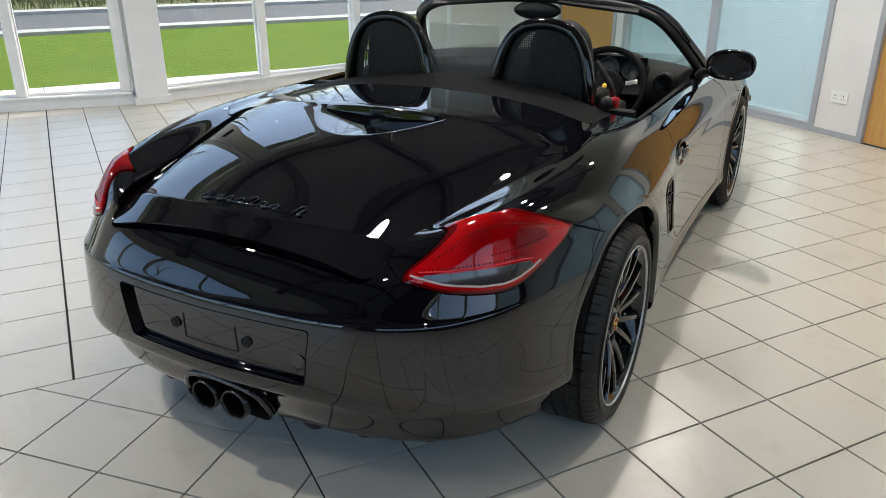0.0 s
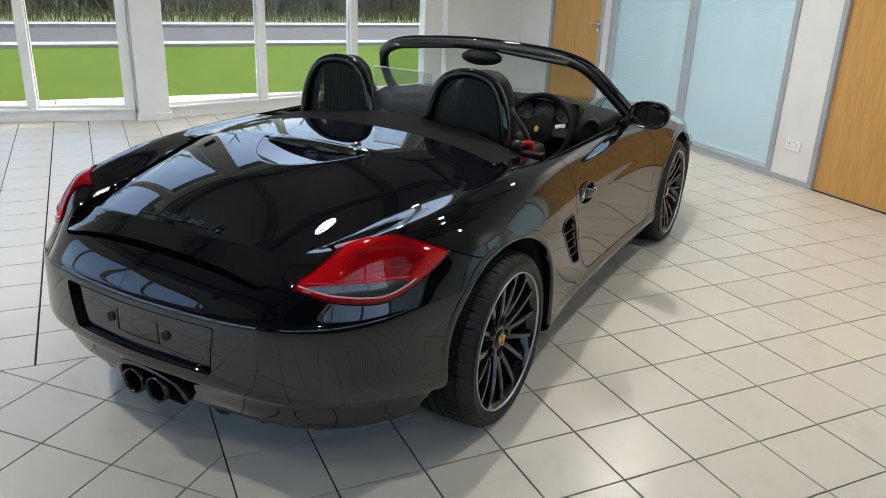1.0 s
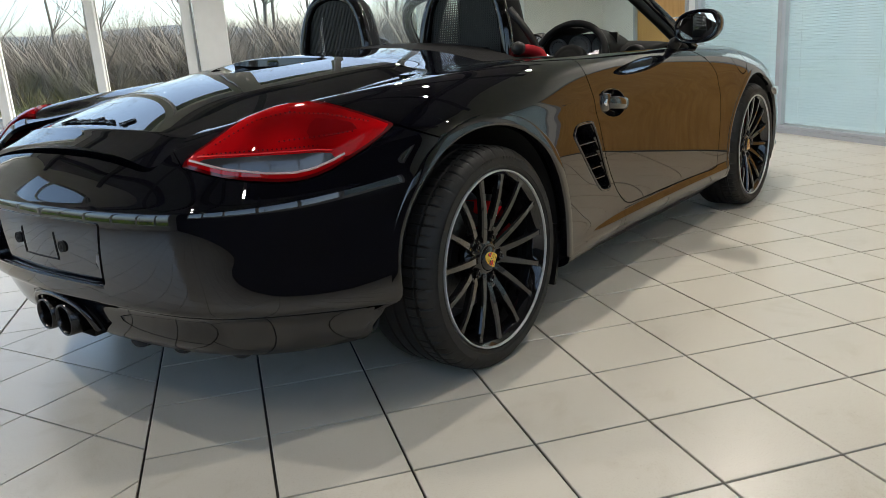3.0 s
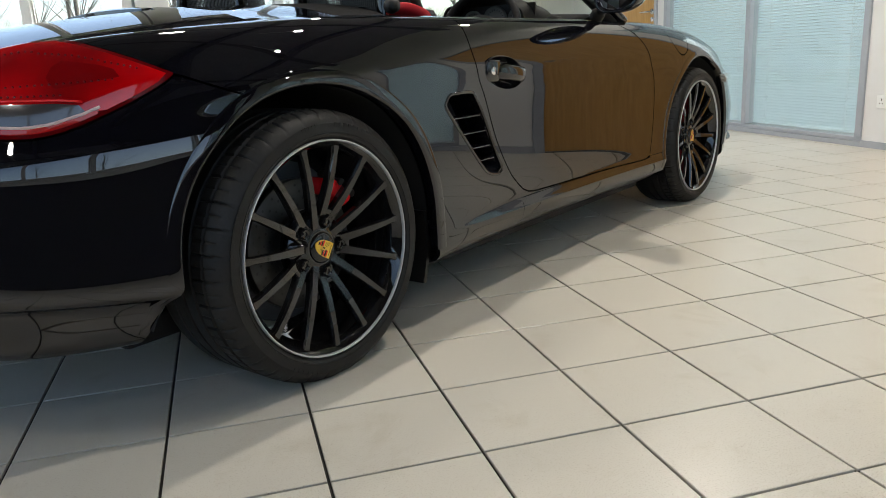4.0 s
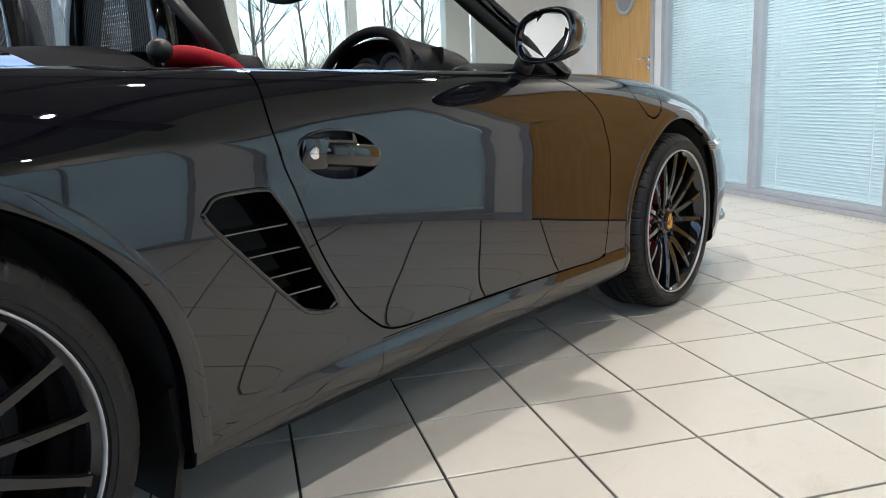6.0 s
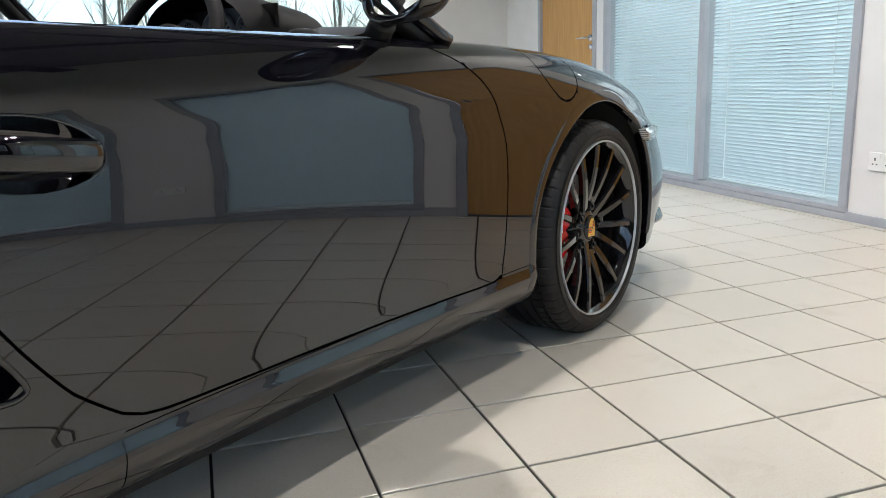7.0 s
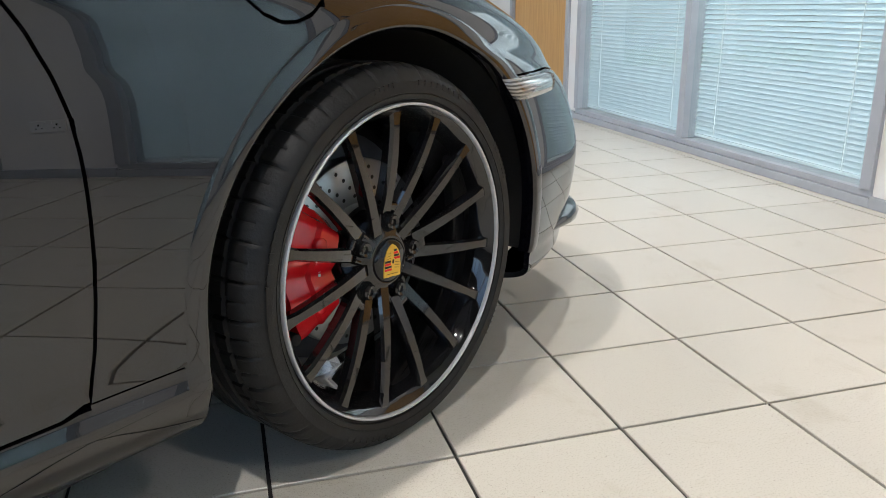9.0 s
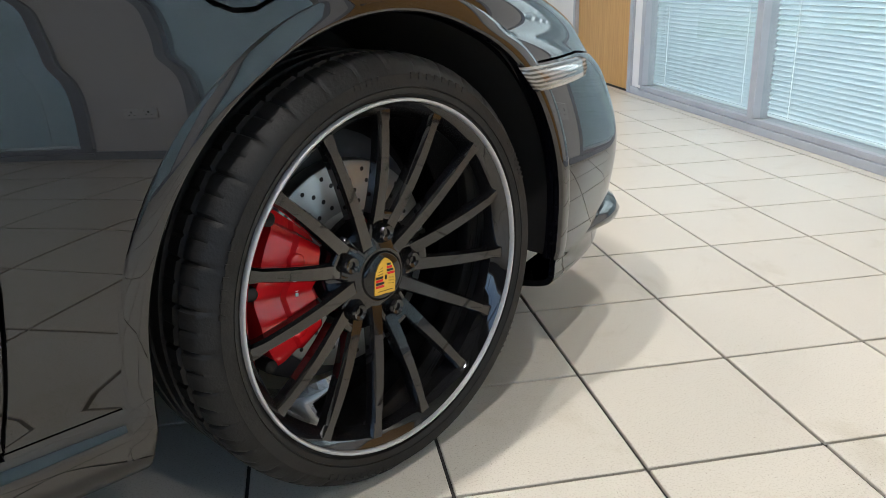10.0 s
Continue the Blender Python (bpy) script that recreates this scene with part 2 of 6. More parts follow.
# ---------------------------------------------------------------- mesh tools
def put(name, bm, mat, parent=None, label="", smooth=False, m=None):
    """Link a bmesh as one mesh object, under a parent if there is one."""
    me = bpy.data.meshes.new(name)
    bm.to_mesh(me)
    bm.free()
    for f in me.polygons:
        f.use_smooth = bool(smooth)
    if smooth == "crisp":
        me.set_sharp_from_angle(angle=radians(32))
    for one in (mat if isinstance(mat, (list, tuple)) else [mat]):
        me.materials.append(one)
    ob = new(name, me)
    if m is not None:
        ob.matrix_basis = m
    if parent:
        ob.parent = parent
    if label:
        ob["label"] = label
    return ob


def part(name, bm, mat, parent, label="", smooth=False, m=None):
    return put(name, bm, mat, parent, label, smooth, m)


def box(bm, x0, x1, y0, y1, z0, z1, bevel=0.0, m=None):
    r = bmesh.ops.create_cube(bm, size=1)
    for v in r["verts"]:
        v.co = Vector((x0 + (v.co.x + 0.5) * (x1 - x0), y0 + (v.co.y + 0.5) * (y1 - y0), z0 + (v.co.z + 0.5) * (z1 - z0)))
    vs = r["verts"]
    if bevel:
        es = {e for v in vs for e in v.link_edges}
        g = bmesh.ops.bevel(bm, geom=list(es), offset=bevel, segments=2, affect="EDGES", profile=0.6)
        vs = list({v for f in g["faces"] for v in f.verts} | {v for v in vs if v.is_valid})
    if m is not None:
        bmesh.ops.transform(bm, matrix=m, verts=vs)
    return vs


def boxes(*items, bevel=0.0):
    bm = bmesh.new()
    for b in items:
        box(bm, *b, bevel=bevel)
    return bm


def lathe(bm, profile, n=64, axis="X", closed=False, m=None):
    """Turn (along, radius) pairs about an axis."""
    rings = []
    for k in range(n):
        a = 2 * math.pi * k / n
        ring = []
        for d, r in profile:
            c, s = r * math.cos(a), r * math.sin(a)
            co = Vector((d, c, s)) if axis == "X" else Vector((c, s, d)) if axis == "Z" else Vector((c, d, s))
            ring.append(bm.verts.new(m @ co if m is not None else co))
        rings.append(ring)
    p = len(profile)
    for k in range(n):
        a, b = rings[k], rings[(k + 1) % n]
        for i in range(p if closed else p - 1):
            j = (i + 1) % p
            bm.faces.new((a[i], a[j], b[j], b[i]))
    return rings


def tube(bm, pts, radius, n=10, ends=True, flat=1.0):
    """A round bar along points; radius may be a list."""
    pts = [Vector(p) for p in pts]
    rings = []
    up = Vector((0.13, 0.21, 0.97)).normalized()
    for i, p in enumerate(pts):
        d = (pts[min(i + 1, len(pts) - 1)] - pts[max(i - 1, 0)]).normalized()
        a = d.cross(up)
        if a.length < 1e-3:
            a = d.cross(Vector((1, 0, 0)))
        a.normalize()
        b = a.cross(d)
        up = b
        r = radius[i] if isinstance(radius, (list, tuple)) else radius
        rings.append([bm.verts.new(p + a * (r * math.cos(2 * math.pi * k / n)) + b * (r * flat * math.sin(2 * math.pi * k / n))) for k in range(n)])
    for a, b in zip(rings, rings[1:]):
        for k in range(n):
            bm.faces.new((a[k], a[(k + 1) % n], b[(k + 1) % n], b[k]))
    if ends:
        bm.faces.new(rings[0][::-1])
        bm.faces.new(rings[-1])


def spline(vals, t):
    """Catmull-Rom through evenly indexed values (numbers or vectors)."""
    n = len(vals) - 1
    i = min(int(t), n - 1)
    f = t - i
    p1, p2 = vals[i], vals[i + 1]
    p0 = vals[i - 1] if i else p1 * 2 - p2
    p3 = vals[i + 2] if i + 2 <= n else p2 * 2 - p1
    return ((p1 * 2) + (p2 - p0) * f + (p0 * 2 - p1 * 5 + p2 * 4 - p3) * (f * f) + (p1 * 3 - p0 - p2 * 3 + p3) * (f * f * f)) * 0.5


def smooth_path(pts, per=6):
    pts = [Vector(p) for p in pts]
    return [spline(pts, k / per) for k in range((len(pts) - 1) * per + 1)]


def polygon_distance(poly, a, b):
    """Signed distance from a point to a closed polygon, negative inside."""
    best, inside = 1e9, False
    for (x0, y0), (x1, y1) in zip(poly, poly[1:] + poly[:1]):
        dx, dy = x1 - x0, y1 - y0
        u = max(0, min(1, ((a - x0) * dx + (b - y0) * dy) / (dx * dx + dy * dy + 1e-12)))
        best = min(best, (a - x0 - u * dx) ** 2 + (b - y0 - u * dy) ** 2)
        if (y0 > b) != (y1 > b) and a < (x1 - x0) * (b - y0) / (y1 - y0) + x0:
            inside = not inside
    d = math.sqrt(best)
    return -d if inside else d


def rounded(pts, per=5):
    """Close a hand-drawn outline into a smooth one."""
    q = [Vector((x, y, 0)) for x, y in pts]
    q = [q[-2], q[-1]] + q + [q[0], q[1]]
    out = [spline(q, 2 + k / per) for k in range((len(pts)) * per)]
    return [(p.x, p.y) for p in out]


# ---------------------------------------------------------------- the showroom shell
WX = 3.36          # inner face of the office partition
PART_T = 0.10
SOUTH = -4.1       # inner face of the wall behind the walk
ROOF = 4.0         # underside of the roof deck
HEAD = 3.75        # top of the street-side glass


def structure(name, bm, mat, label, category, parent=None):
    return tagged(put(name, bm, mat, parent), label, category, kind="structure")


floor = structure("floor", boxes((-6.6, 3.46, SOUTH - 0.1, 7.0, -0.08, -0.006)), GROUT, "cream ceramic tiled showroom floor with dark grout joints", "floor")
structure("ceiling", boxes((-6.7, 3.46, SOUTH - 0.15, 7.0, ROOF, ROOF + 0.1), (3.462, 6.4, -6.6, 7.0, ROOF, ROOF + 0.1)), CEILING, "dark roof deck ceiling with pendant spotlights", "ceiling")
for k, x in enumerate(np.arange(-5.6, 3.2, 1.5)):
    structure("beam", boxes((x - 0.05, x + 0.05, SOUTH + 0.02, 5.3, ROOF - 0.18, ROOF - 0.002)), BEAM, "dark steel roof beam", "beam")
for y in np.arange(-2.8, 5.2, 2.6):
    structure("purlin", boxes((-6.58, 3.34, y - 0.09, y + 0.09, ROOF - 0.32, ROOF - 0.182)), BEAM, "deep dark steel cross beam under the roof", "beam")

# office partition: runs along y, doors and glazed screens in it
DOOR_N = (4.86, 5.82)
DOOR_S = (0.86, 1.84)
GLAZED = [(4.69, 2.27), (0.67, -0.35), (-0.77, -3.10)]
TOP = 2.12
segments = [(5.86, 6.62), (4.688, 4.82), (1.88, 2.272), (0.668, 0.82), (-0.772, -0.348), (-6.6, -3.098)]
wall_bits = [(WX, WX + PART_T, a, b, 0, TOP + 0.04) for a, b in segments]
wall_bits.append((WX, WX + PART_T, -6.6, 6.62, TOP + 0.04, ROOF))
structure("wall_east", boxes(*wall_bits), WALL, "white painted partition wall with office doors and glazed screens", "wall")
structure("wall_north", boxes((2.35, WX + PART_T, 6.62, 6.77, 0, ROOF)), WALL, "plain white painted end wall", "wall")
structure("wall_south", boxes((-6.6, -5.2, SOUTH - 0.1, SOUTH, 0, ROOF), (-5.2, 3.0, SOUTH - 0.1, SOUTH, 2.8, ROOF), (3.0, WX, SOUTH - 0.1, SOUTH, 0, ROOF), (-5.2, 3.0, SOUTH - 0.1, SOUTH, 0, 1.0)), DARK_WALL, "charcoal painted wall with a band of windows", "wall")
structure("wall_west", boxes((-6.7, -6.6, SOUTH - 0.1, -3.4, 0, ROOF), (-6.7, -6.6, -3.4, 4.6, 3.2, ROOF), (-6.7, -6.6, 4.6, 7.0, 0, ROOF), (-6.7, -6.6, -3.4, 4.6, 0, 0.3)), WALL, "white painted wall with wide windows", "wall")
structure("office_back_wall", boxes((6.3, 6.4, -6.6, 6.6, 0, ROOF), (WX + PART_T, 6.3, 6.05, 6.2, 0, ROOF), (WX + PART_T, 6.3, -6.7, -6.6, 0, ROOF)), WALL, "plain white office walls behind the blinds", "wall")
structure("office_floor", boxes((WX + PART_T, 6.3, -6.6, 6.05, -0.08, -0.004)), GREY_FRAME, "plain grey office floor", "floor")
skirt = bmesh.new()
for a, b in segments[:-1]:
    box(skirt, WX - 0.014, WX - 0.001, a + 0.002, b - 0.002, 0, 0.045, bevel=0.003)
box(skirt, 2.37, WX - 0.016, 6.604, 6.619, 0, 0.045, bevel=0.003)
structure("baseboard", skirt, GREY_FRAME, "grey painted low baseboard along the partition", "baseboard")


def office_door(y0, y1, name, porthole, label):
    """Flush veneered door in a grey frame; the handle stands at the y0 side."""
    thing = tagged(new(name), label, "door", kind="structure")
    bm = bmesh.new()
    box(bm, WX - 0.018, WX + PART_T, y0 - 0.045, y0, 0, TOP, bevel=0.004)
    box(bm, WX - 0.018, WX + PART_T, y1, y1 + 0.045, 0, TOP, bevel=0.004)
    box(bm, WX - 0.018, WX + PART_T, y0 - 0.045, y1 + 0.045, TOP, TOP + 0.038, bevel=0.004)
    part("door_frame", bm, GREY_FRAME, thing, "grey painted door frame")
    part("leaf", boxes((WX + 0.01, WX + 0.054, y0 + 0.003, y1 - 0.003, 0.008, TOP - 0.004), bevel=0.002), WOOD, thing)
    bm = bmesh.new()
    hy = y0 + 0.06
    lathe(bm, [(WX - 0.004, 0.0), (WX - 0.004, 0.026), (WX + 0.009, 0.027)], 20, m=Matrix.Translation((0, hy, 1.02)))
    tube(bm, [(WX, hy, 1.02), (WX - 0.045, hy, 1.02), (WX - 0.05, hy + 0.02, 1.02), (WX - 0.05, hy + 0.13, 1.02)], 0.009, 8)
    lathe(bm, [(WX - 0.002, 0.0), (WX - 0.002, 0.022), (WX + 0.009, 0.023)], 20, m=Matrix.Translation((0, hy, 0.95)))
    part("handle", bm, CHROME, thing, "brushed steel lever handle", True)
    if porthole:
        bm = bmesh.new()
        lathe(bm, [(WX + 0.009, 0.15), (WX - 0.006, 0.15), (WX - 0.01, 0.165), (WX - 0.006, 0.18), (WX + 0.009, 0.18)], 40, m=Matrix.Translation((0, (y0 + y1) / 2, 1.6)))
        ring = part("porthole_ring", bm, GREY_FRAME, thing, "", True)
        bm = bmesh.new()
        lathe(bm, [(WX + 0.004, 0.0), (WX + 0.004, 0.15)], 40, m=Matrix.Translation((0, (y0 + y1) / 2, 1.6)))
        part("pane", bm, material("porthole_pane", (0.3, 0.3, 0.31), 0.05), thing, "round grey vision pane")
    return thing


office_door(*DOOR_N, "door_1", True, "closed oak veneer office door with round vision pane")
office_door(*DOOR_S, "door_2", False, "closed plain oak veneer door in grey frame")

slat_mesh = {}


def glazed_screen(y1, y0, name, bays, label, tilt):
    """Grey framed screen, each bay a pane with a closed venetian blind behind it."""
    thing = tagged(new(name), label, "glazed screen", kind="structure")
    w = (y1 - y0) / bays
    f = 0.05
    part("bottom_rail", boxes((WX - 0.004, WX + PART_T, y0, y1, 0.036, 0.062), bevel=0.003), GREY_FRAME, thing)
    part("kick_strip", boxes((WX - 0.014, WX + PART_T, y0, y1, 0.0, 0.035), bevel=0.003), GREY_FRAME, thing)
    part("top_rail", boxes((WX - 0.01, WX + PART_T, y0, y1, TOP - 0.02, TOP + 0.036), bevel=0.003), GREY_FRAME, thing)
    for k in range(bays + 1):
        c = y0 + k * w
        c = min(max(c, y0 + f / 2), y1 - f / 2)
        part("mullion", boxes((WX - 0.016, WX + PART_T, c - f / 2, c + f / 2, 0.063, TOP - 0.022), bevel=0.004), GREY_FRAME, thing)
    for k in range(bays):
        a, b = y0 + k * w + f / 2 + 0.002, y0 + (k + 1) * w - f / 2 - 0.002
        if k == 0:
            a += f / 2
        if k == bays - 1:
            b -= f / 2
        pane = part("pane", boxes((WX + 0.02, WX + 0.026, a, b, 0.063, TOP - 0.022)), PANE, thing)
        glaze(pane, (-1, 0, 0))
        blind = tagged(new("venetian_blind"), "closed white venetian blind behind the office glass", "blind", "office blinds")
        key = round(b - a, 3)
        if (key, tilt) not in slat_mesh:
            bm = bmesh.new()
            n = 5
            prev = None
            for q in range(n):
                u = q / (n - 1) * 2 - 1
                across = u * 0.0125
                xx = WX + 0.06 + across * math.sin(radians(tilt))
                zz = across * math.cos(radians(tilt)) + (1 - u * u) * 0.0012
                pair = [bm.verts.new((xx, -key / 2 + 0.002, zz)), bm.verts.new((xx, key / 2 - 0.002, zz))]
                if prev:
                    bm.faces.new((prev[0], prev[1], pair[1], pair[0]))
                prev = pair
            bmesh.ops.solidify(bm, geom=bm.faces[:], thickness=0.0006)
            me = bpy.data.meshes.new("slat")
            bm.to_mesh(me)
            bm.free()
            me.materials.append(SLAT)
            slat_mesh[key, tilt] = me
        z = 0.10
        while z < TOP - 0.06:
            ob = new("slat", slat_mesh[key, tilt])
            ob.location = (0, (a + b) / 2, z)
            ob.parent = blind
            z += 0.0215
        part("head_rail", boxes((WX + 0.045, WX + 0.075, a + 0.01, b - 0.01, TOP - 0.058, TOP - 0.028)), SLAT, blind)
        part("bottom_bar", boxes((WX + 0.049, WX + 0.071, a + 0.01, b - 0.01, 0.075, 0.088), bevel=0.003), SLAT, blind)
        for c in (a + 0.16, b - 0.16):
            bm = bmesh.new()
            tube(bm, [(WX + 0.051, c, 0.08), (WX + 0.051, c, TOP - 0.06)], 0.0016, 5)
            part("ladder_cord", bm, PLASTIC_WHITE, blind)
    return thing


for i, (a, b) in enumerate(GLAZED):
    glazed_screen(a, b, "window_%d" % (i + 1), 1 if i == 1 else 2, "grey framed glazed office screen with closed blinds", 43 if i == 0 else 20)


def socket(y, z):
    thing = tagged(new("wall_socket"), "white double mains socket on the partition wall", "socket", "sockets")
    part("plate", boxes((WX - 0.011, WX - 0.0005, y - 0.073, y + 0.073, z - 0.043, z + 0.043), bevel=0.003), PLASTIC_WHITE, thing)
    for s in (-1, 1):
        for dy, dz, h in ((0, 0.012, 0.007), (-0.011, -0.012, 0.003), (0.011, -0.012, 0.003)):
            part("pin_hole", boxes((WX - 0.0118, WX - 0.0108, y + s * 0.036 + dy - 0.0035, y + s * 0.036 + dy + 0.0035, z + dz - h - 0.001, z + dz + h - 0.001)), DARK_HOLE, thing)
        part("switch", boxes((WX - 0.0145, WX - 0.0105, y + s * 0.012 - 0.006, y + s * 0.012 + 0.006, z + 0.016, z + 0.034), bevel=0.0015), PLASTIC_WHITE, thing)
    return thing


socket(2.09, 0.305)
socket(-0.56, 0.305)


# street-side window wall: white framed panes between posts, in two facets
def window_run(p, q, bays, name, HEAD=HEAD, base=0.0, top=ROOF, w=None):
    """Glazed run from p to q (plan), panes to the floor over a low plinth; a wider post closes a run of narrower bays."""
    p, q = Vector((*p, 0)), Vector((*q, 0))
    d = (q - p).length
    ang = math.degrees(math.atan2(q.y - p.y, q.x - p.x))
    thing = tagged(new(name), "white framed showroom window over a low white plinth", "window", kind="structure")
    thing.matrix_basis = pose(p.x, p.y, base, 0, 0, ang)
    rest = 0.045 if w is None else (d - bays * w) / 2 + 0.045
    w = w or d / bays
    part("plinth", boxes((0, d, -0.02, 0.12, 0, 0.098), bevel=0.004), UPVC, thing)
    part("window_sill", boxes((0, d, -0.05, 0.1, 0.1, 0.122), bevel=0.006), UPVC, thing)
    part("head", boxes((0, d, -0.03, 0.12, HEAD + 0.02, top), bevel=0.004), UPVC, thing)
    for k in range(bays + 1):
        wide = rest if k == bays else 0.042
        c = min(max(k * w, wide), d - wide)
        part("mullion", boxes((c - wide, c + wide, -0.03, 0.09, 0.124, HEAD + 0.018), bevel=0.008), UPVC, thing)
    for k in range(bays):
        a, b = k * w + 0.044, (k + 1) * w - 0.044
        if k == 0:
            a += 0.042
        if k == bays - 1 and rest < 0.05:
            b -= 0.046
        bead = bmesh.new()
        for bb in ((a, b, 0.02, 0.05, 0.125, 0.148), (a, b, 0.02, 0.05, HEAD - 0.01, HEAD + 0.016), (a, a + 0.011, 0.02, 0.05, 0.15, HEAD - 0.012), (b - 0.011, b, 0.02, 0.05, 0.15, HEAD - 0.012)):
            box(bead, *bb, bevel=0.003)
        part("window_frame", bead, UPVC, thing)
        pane = part("pane", boxes((a + 0.005, b - 0.005, 0.032, 0.038, 0.14, HEAD)), PANE, thing)
        glaze(pane, (0, -1, 0))
    return thing


KINK = (-1.195, 5.91)
window_run((-4.073, 6.284), (-1.36, 5.87), 3, "window_4")
window_run((-1.14, 5.874), (2.345, 6.689), 3, "window_5", w=1.13)
window_run((-6.6, 6.85), (-4.073, 6.284), 3, "window_6")
col = bmesh.new()
box(col, -0.145, 0.145, -0.11, 0.16, 0, ROOF, bevel=0.008)
box(col, -0.165, 0.165, -0.13, 0.17, 0, 0.075, bevel=0.008)
structure("column", col, UPVC, "white boxed column between the windows", "column").matrix_basis = pose(*KINK, 0, 0, 0, 2)
window_run((3.0, SOUTH), (-5.2, SOUTH), 6, "window_7", 1.72, 1.0, 1.8)
window_run((-6.6, -3.4), (-6.6, 4.6), 7, "window_8", 3.18, 0.0, 3.2)


def wall_speaker(m):
    thing = tagged(new("wall_speaker"), "small black wall loudspeaker high on the white column", "speaker", "speakers")
    thing.matrix_basis = m
    part("cabinet", boxes((-0.075, 0.075, -0.10, 0, -0.11, 0.11), bevel=0.008), TRIM, thing)
    part("grille", boxes((-0.065, 0.065, -0.106, -0.101, -0.10, 0.10), bevel=0.002), UNDER, thing)
    part("bracket", boxes((-0.02, 0.02, 0.001, 0.02, -0.03, 0.03)), TRIM, thing)
    return thing


wall_speaker(pose(KINK[0] + 0.0, KINK[1] - 0.132, 1.84, 0, 0, 2))
wall_speaker(pose(2.46, 6.598, 1.97, 0, 0, 0))


# pendant spotlights
def spotlight(x, y, power, radius):
    thing = tagged(new("ceiling_spotlight"), "small white pendant spotlight under the roof, lit", "spotlight", "ceiling spotlights")
    thing.matrix_basis = pose(x, y, 3.2)
    bm = bmesh.new()
    lathe(bm, [(0.10, 0.0), (0.10, 0.055), (0.0, 0.062), (-0.006, 0.06), (-0.006, 0.045), (-0.001, 0.043)], 24, axis="Z")
    part("housing", bm, PLASTIC_WHITE, thing, "", True)
    bm = bmesh.new()
    tube(bm, [(0, 0, 0.10), (0, 0, ROOF - 3.2)], 0.008, 8)
    part("stem", bm, PLASTIC_WHITE, thing, "", True)
    bm = bmesh.new()
    lathe(bm, [(-0.003, 0.0), (-0.003, 0.042)], 24, axis="Z")
    part("bulb", bm, LAMP_GLOW, thing)
    lamp = new("lamp", bpy.data.lights.new("lamp", "SPOT"))
    lamp.data.energy, lamp.data.spot_size, lamp.data.spot_blend = power, radians(150), 0.6
    lamp.data.shadow_soft_size, lamp.data.color = radius, (1.0, 0.965, 0.91)
    lamp.parent = thing
    lamp.location = (0, 0, -0.02)


for x, y, share, radius in SPOTS:
    spotlight(x, y, share * SPOT_POWER, radius)

# office daylight: an unseen area lamp, added to brighten the blinds; no window built
office = new("office_window_light", bpy.data.lights.new("office_window_light", "AREA"))
office.data.shape, office.data.size, office.data.size_y = "RECTANGLE", 10.0, 1.8
office.data.energy, office.data.color = OFFICE_POWER, (0.86, 0.95, 1.0)
office.matrix_world = look((6.25, 0.0, 1.7), (0.0, 0.0, 1.4))


# ---------------------------------------------------------------- outside
def outside_strip(name, y0, y1, z, mat, label, cat):
    bm = bmesh.new()
    xs = [-400, -60, -25, -8, 0, 8, 25, 60, 400]
    rows = [[bm.verts.new((x, y, z)) for x in xs] for y in (y0, y1)]
    for i in range(len(xs) - 1):
        bm.faces.new((rows[0][i], rows[0][i + 1], rows[1][i + 1], rows[1][i]))
    return structure(name, bm, mat, label, cat)


ground = bmesh.new()
gv = [ground.verts.new(c) for c in ((-900, -900, -0.14), (900, -900, -0.14), (900, 900, -0.14), (-900, 900, -0.14))]
ground.faces.new(gv)
structure("ground", ground, GRASS, "mown green lawn around the showroom", "ground")
outside_strip("road", 13.95, 17.3, -0.12, ASPHALT, "grey asphalt road beyond the lawn", "road")
structure("kerb", boxes((-400, 400, 13.45, 13.95, -0.16, -0.08), (-400, 400, 17.3, 17.9, -0.16, -0.05), bevel=0.0), KERB, "pale concrete kerbs along the road", "kerb")
outside_strip("verge", 17.9, 20.8, -0.09, VERGE, "rough grass verge across the road", "verge")
outside_strip("field", 20.8, 160, -0.08, FIELD, "dull brown winter field behind the hedgerow", "field")


# ---------------------------------------------------------------- the sports car
# local axes: x to its right, y ahead, origin on the floor below the rear axle
CAR = pose(-1.0154, 0.6202, 0, 0, 0, -54.14)
car = tagged(new("sports_car"), "black two-seat roadster with its roof down, parked on tiles", "car")
car.matrix_basis = CAR

OUTLINE = [Vector(p) for p in ((0, -0.895), (0.34, -0.868), (0.575, -0.79), (0.728, -0.635), (0.83, -0.41), (0.90, -0.15), (0.917, 0.15), (0.909, 0.42), (0.888, 0.8),
                               (0.882, 1.35), (0.890, 1.9), (0.91, 2.3), (0.903, 2.65), (0.855, 2.96), (0.75, 3.19), (0.43, 3.35), (0, 3.40))]
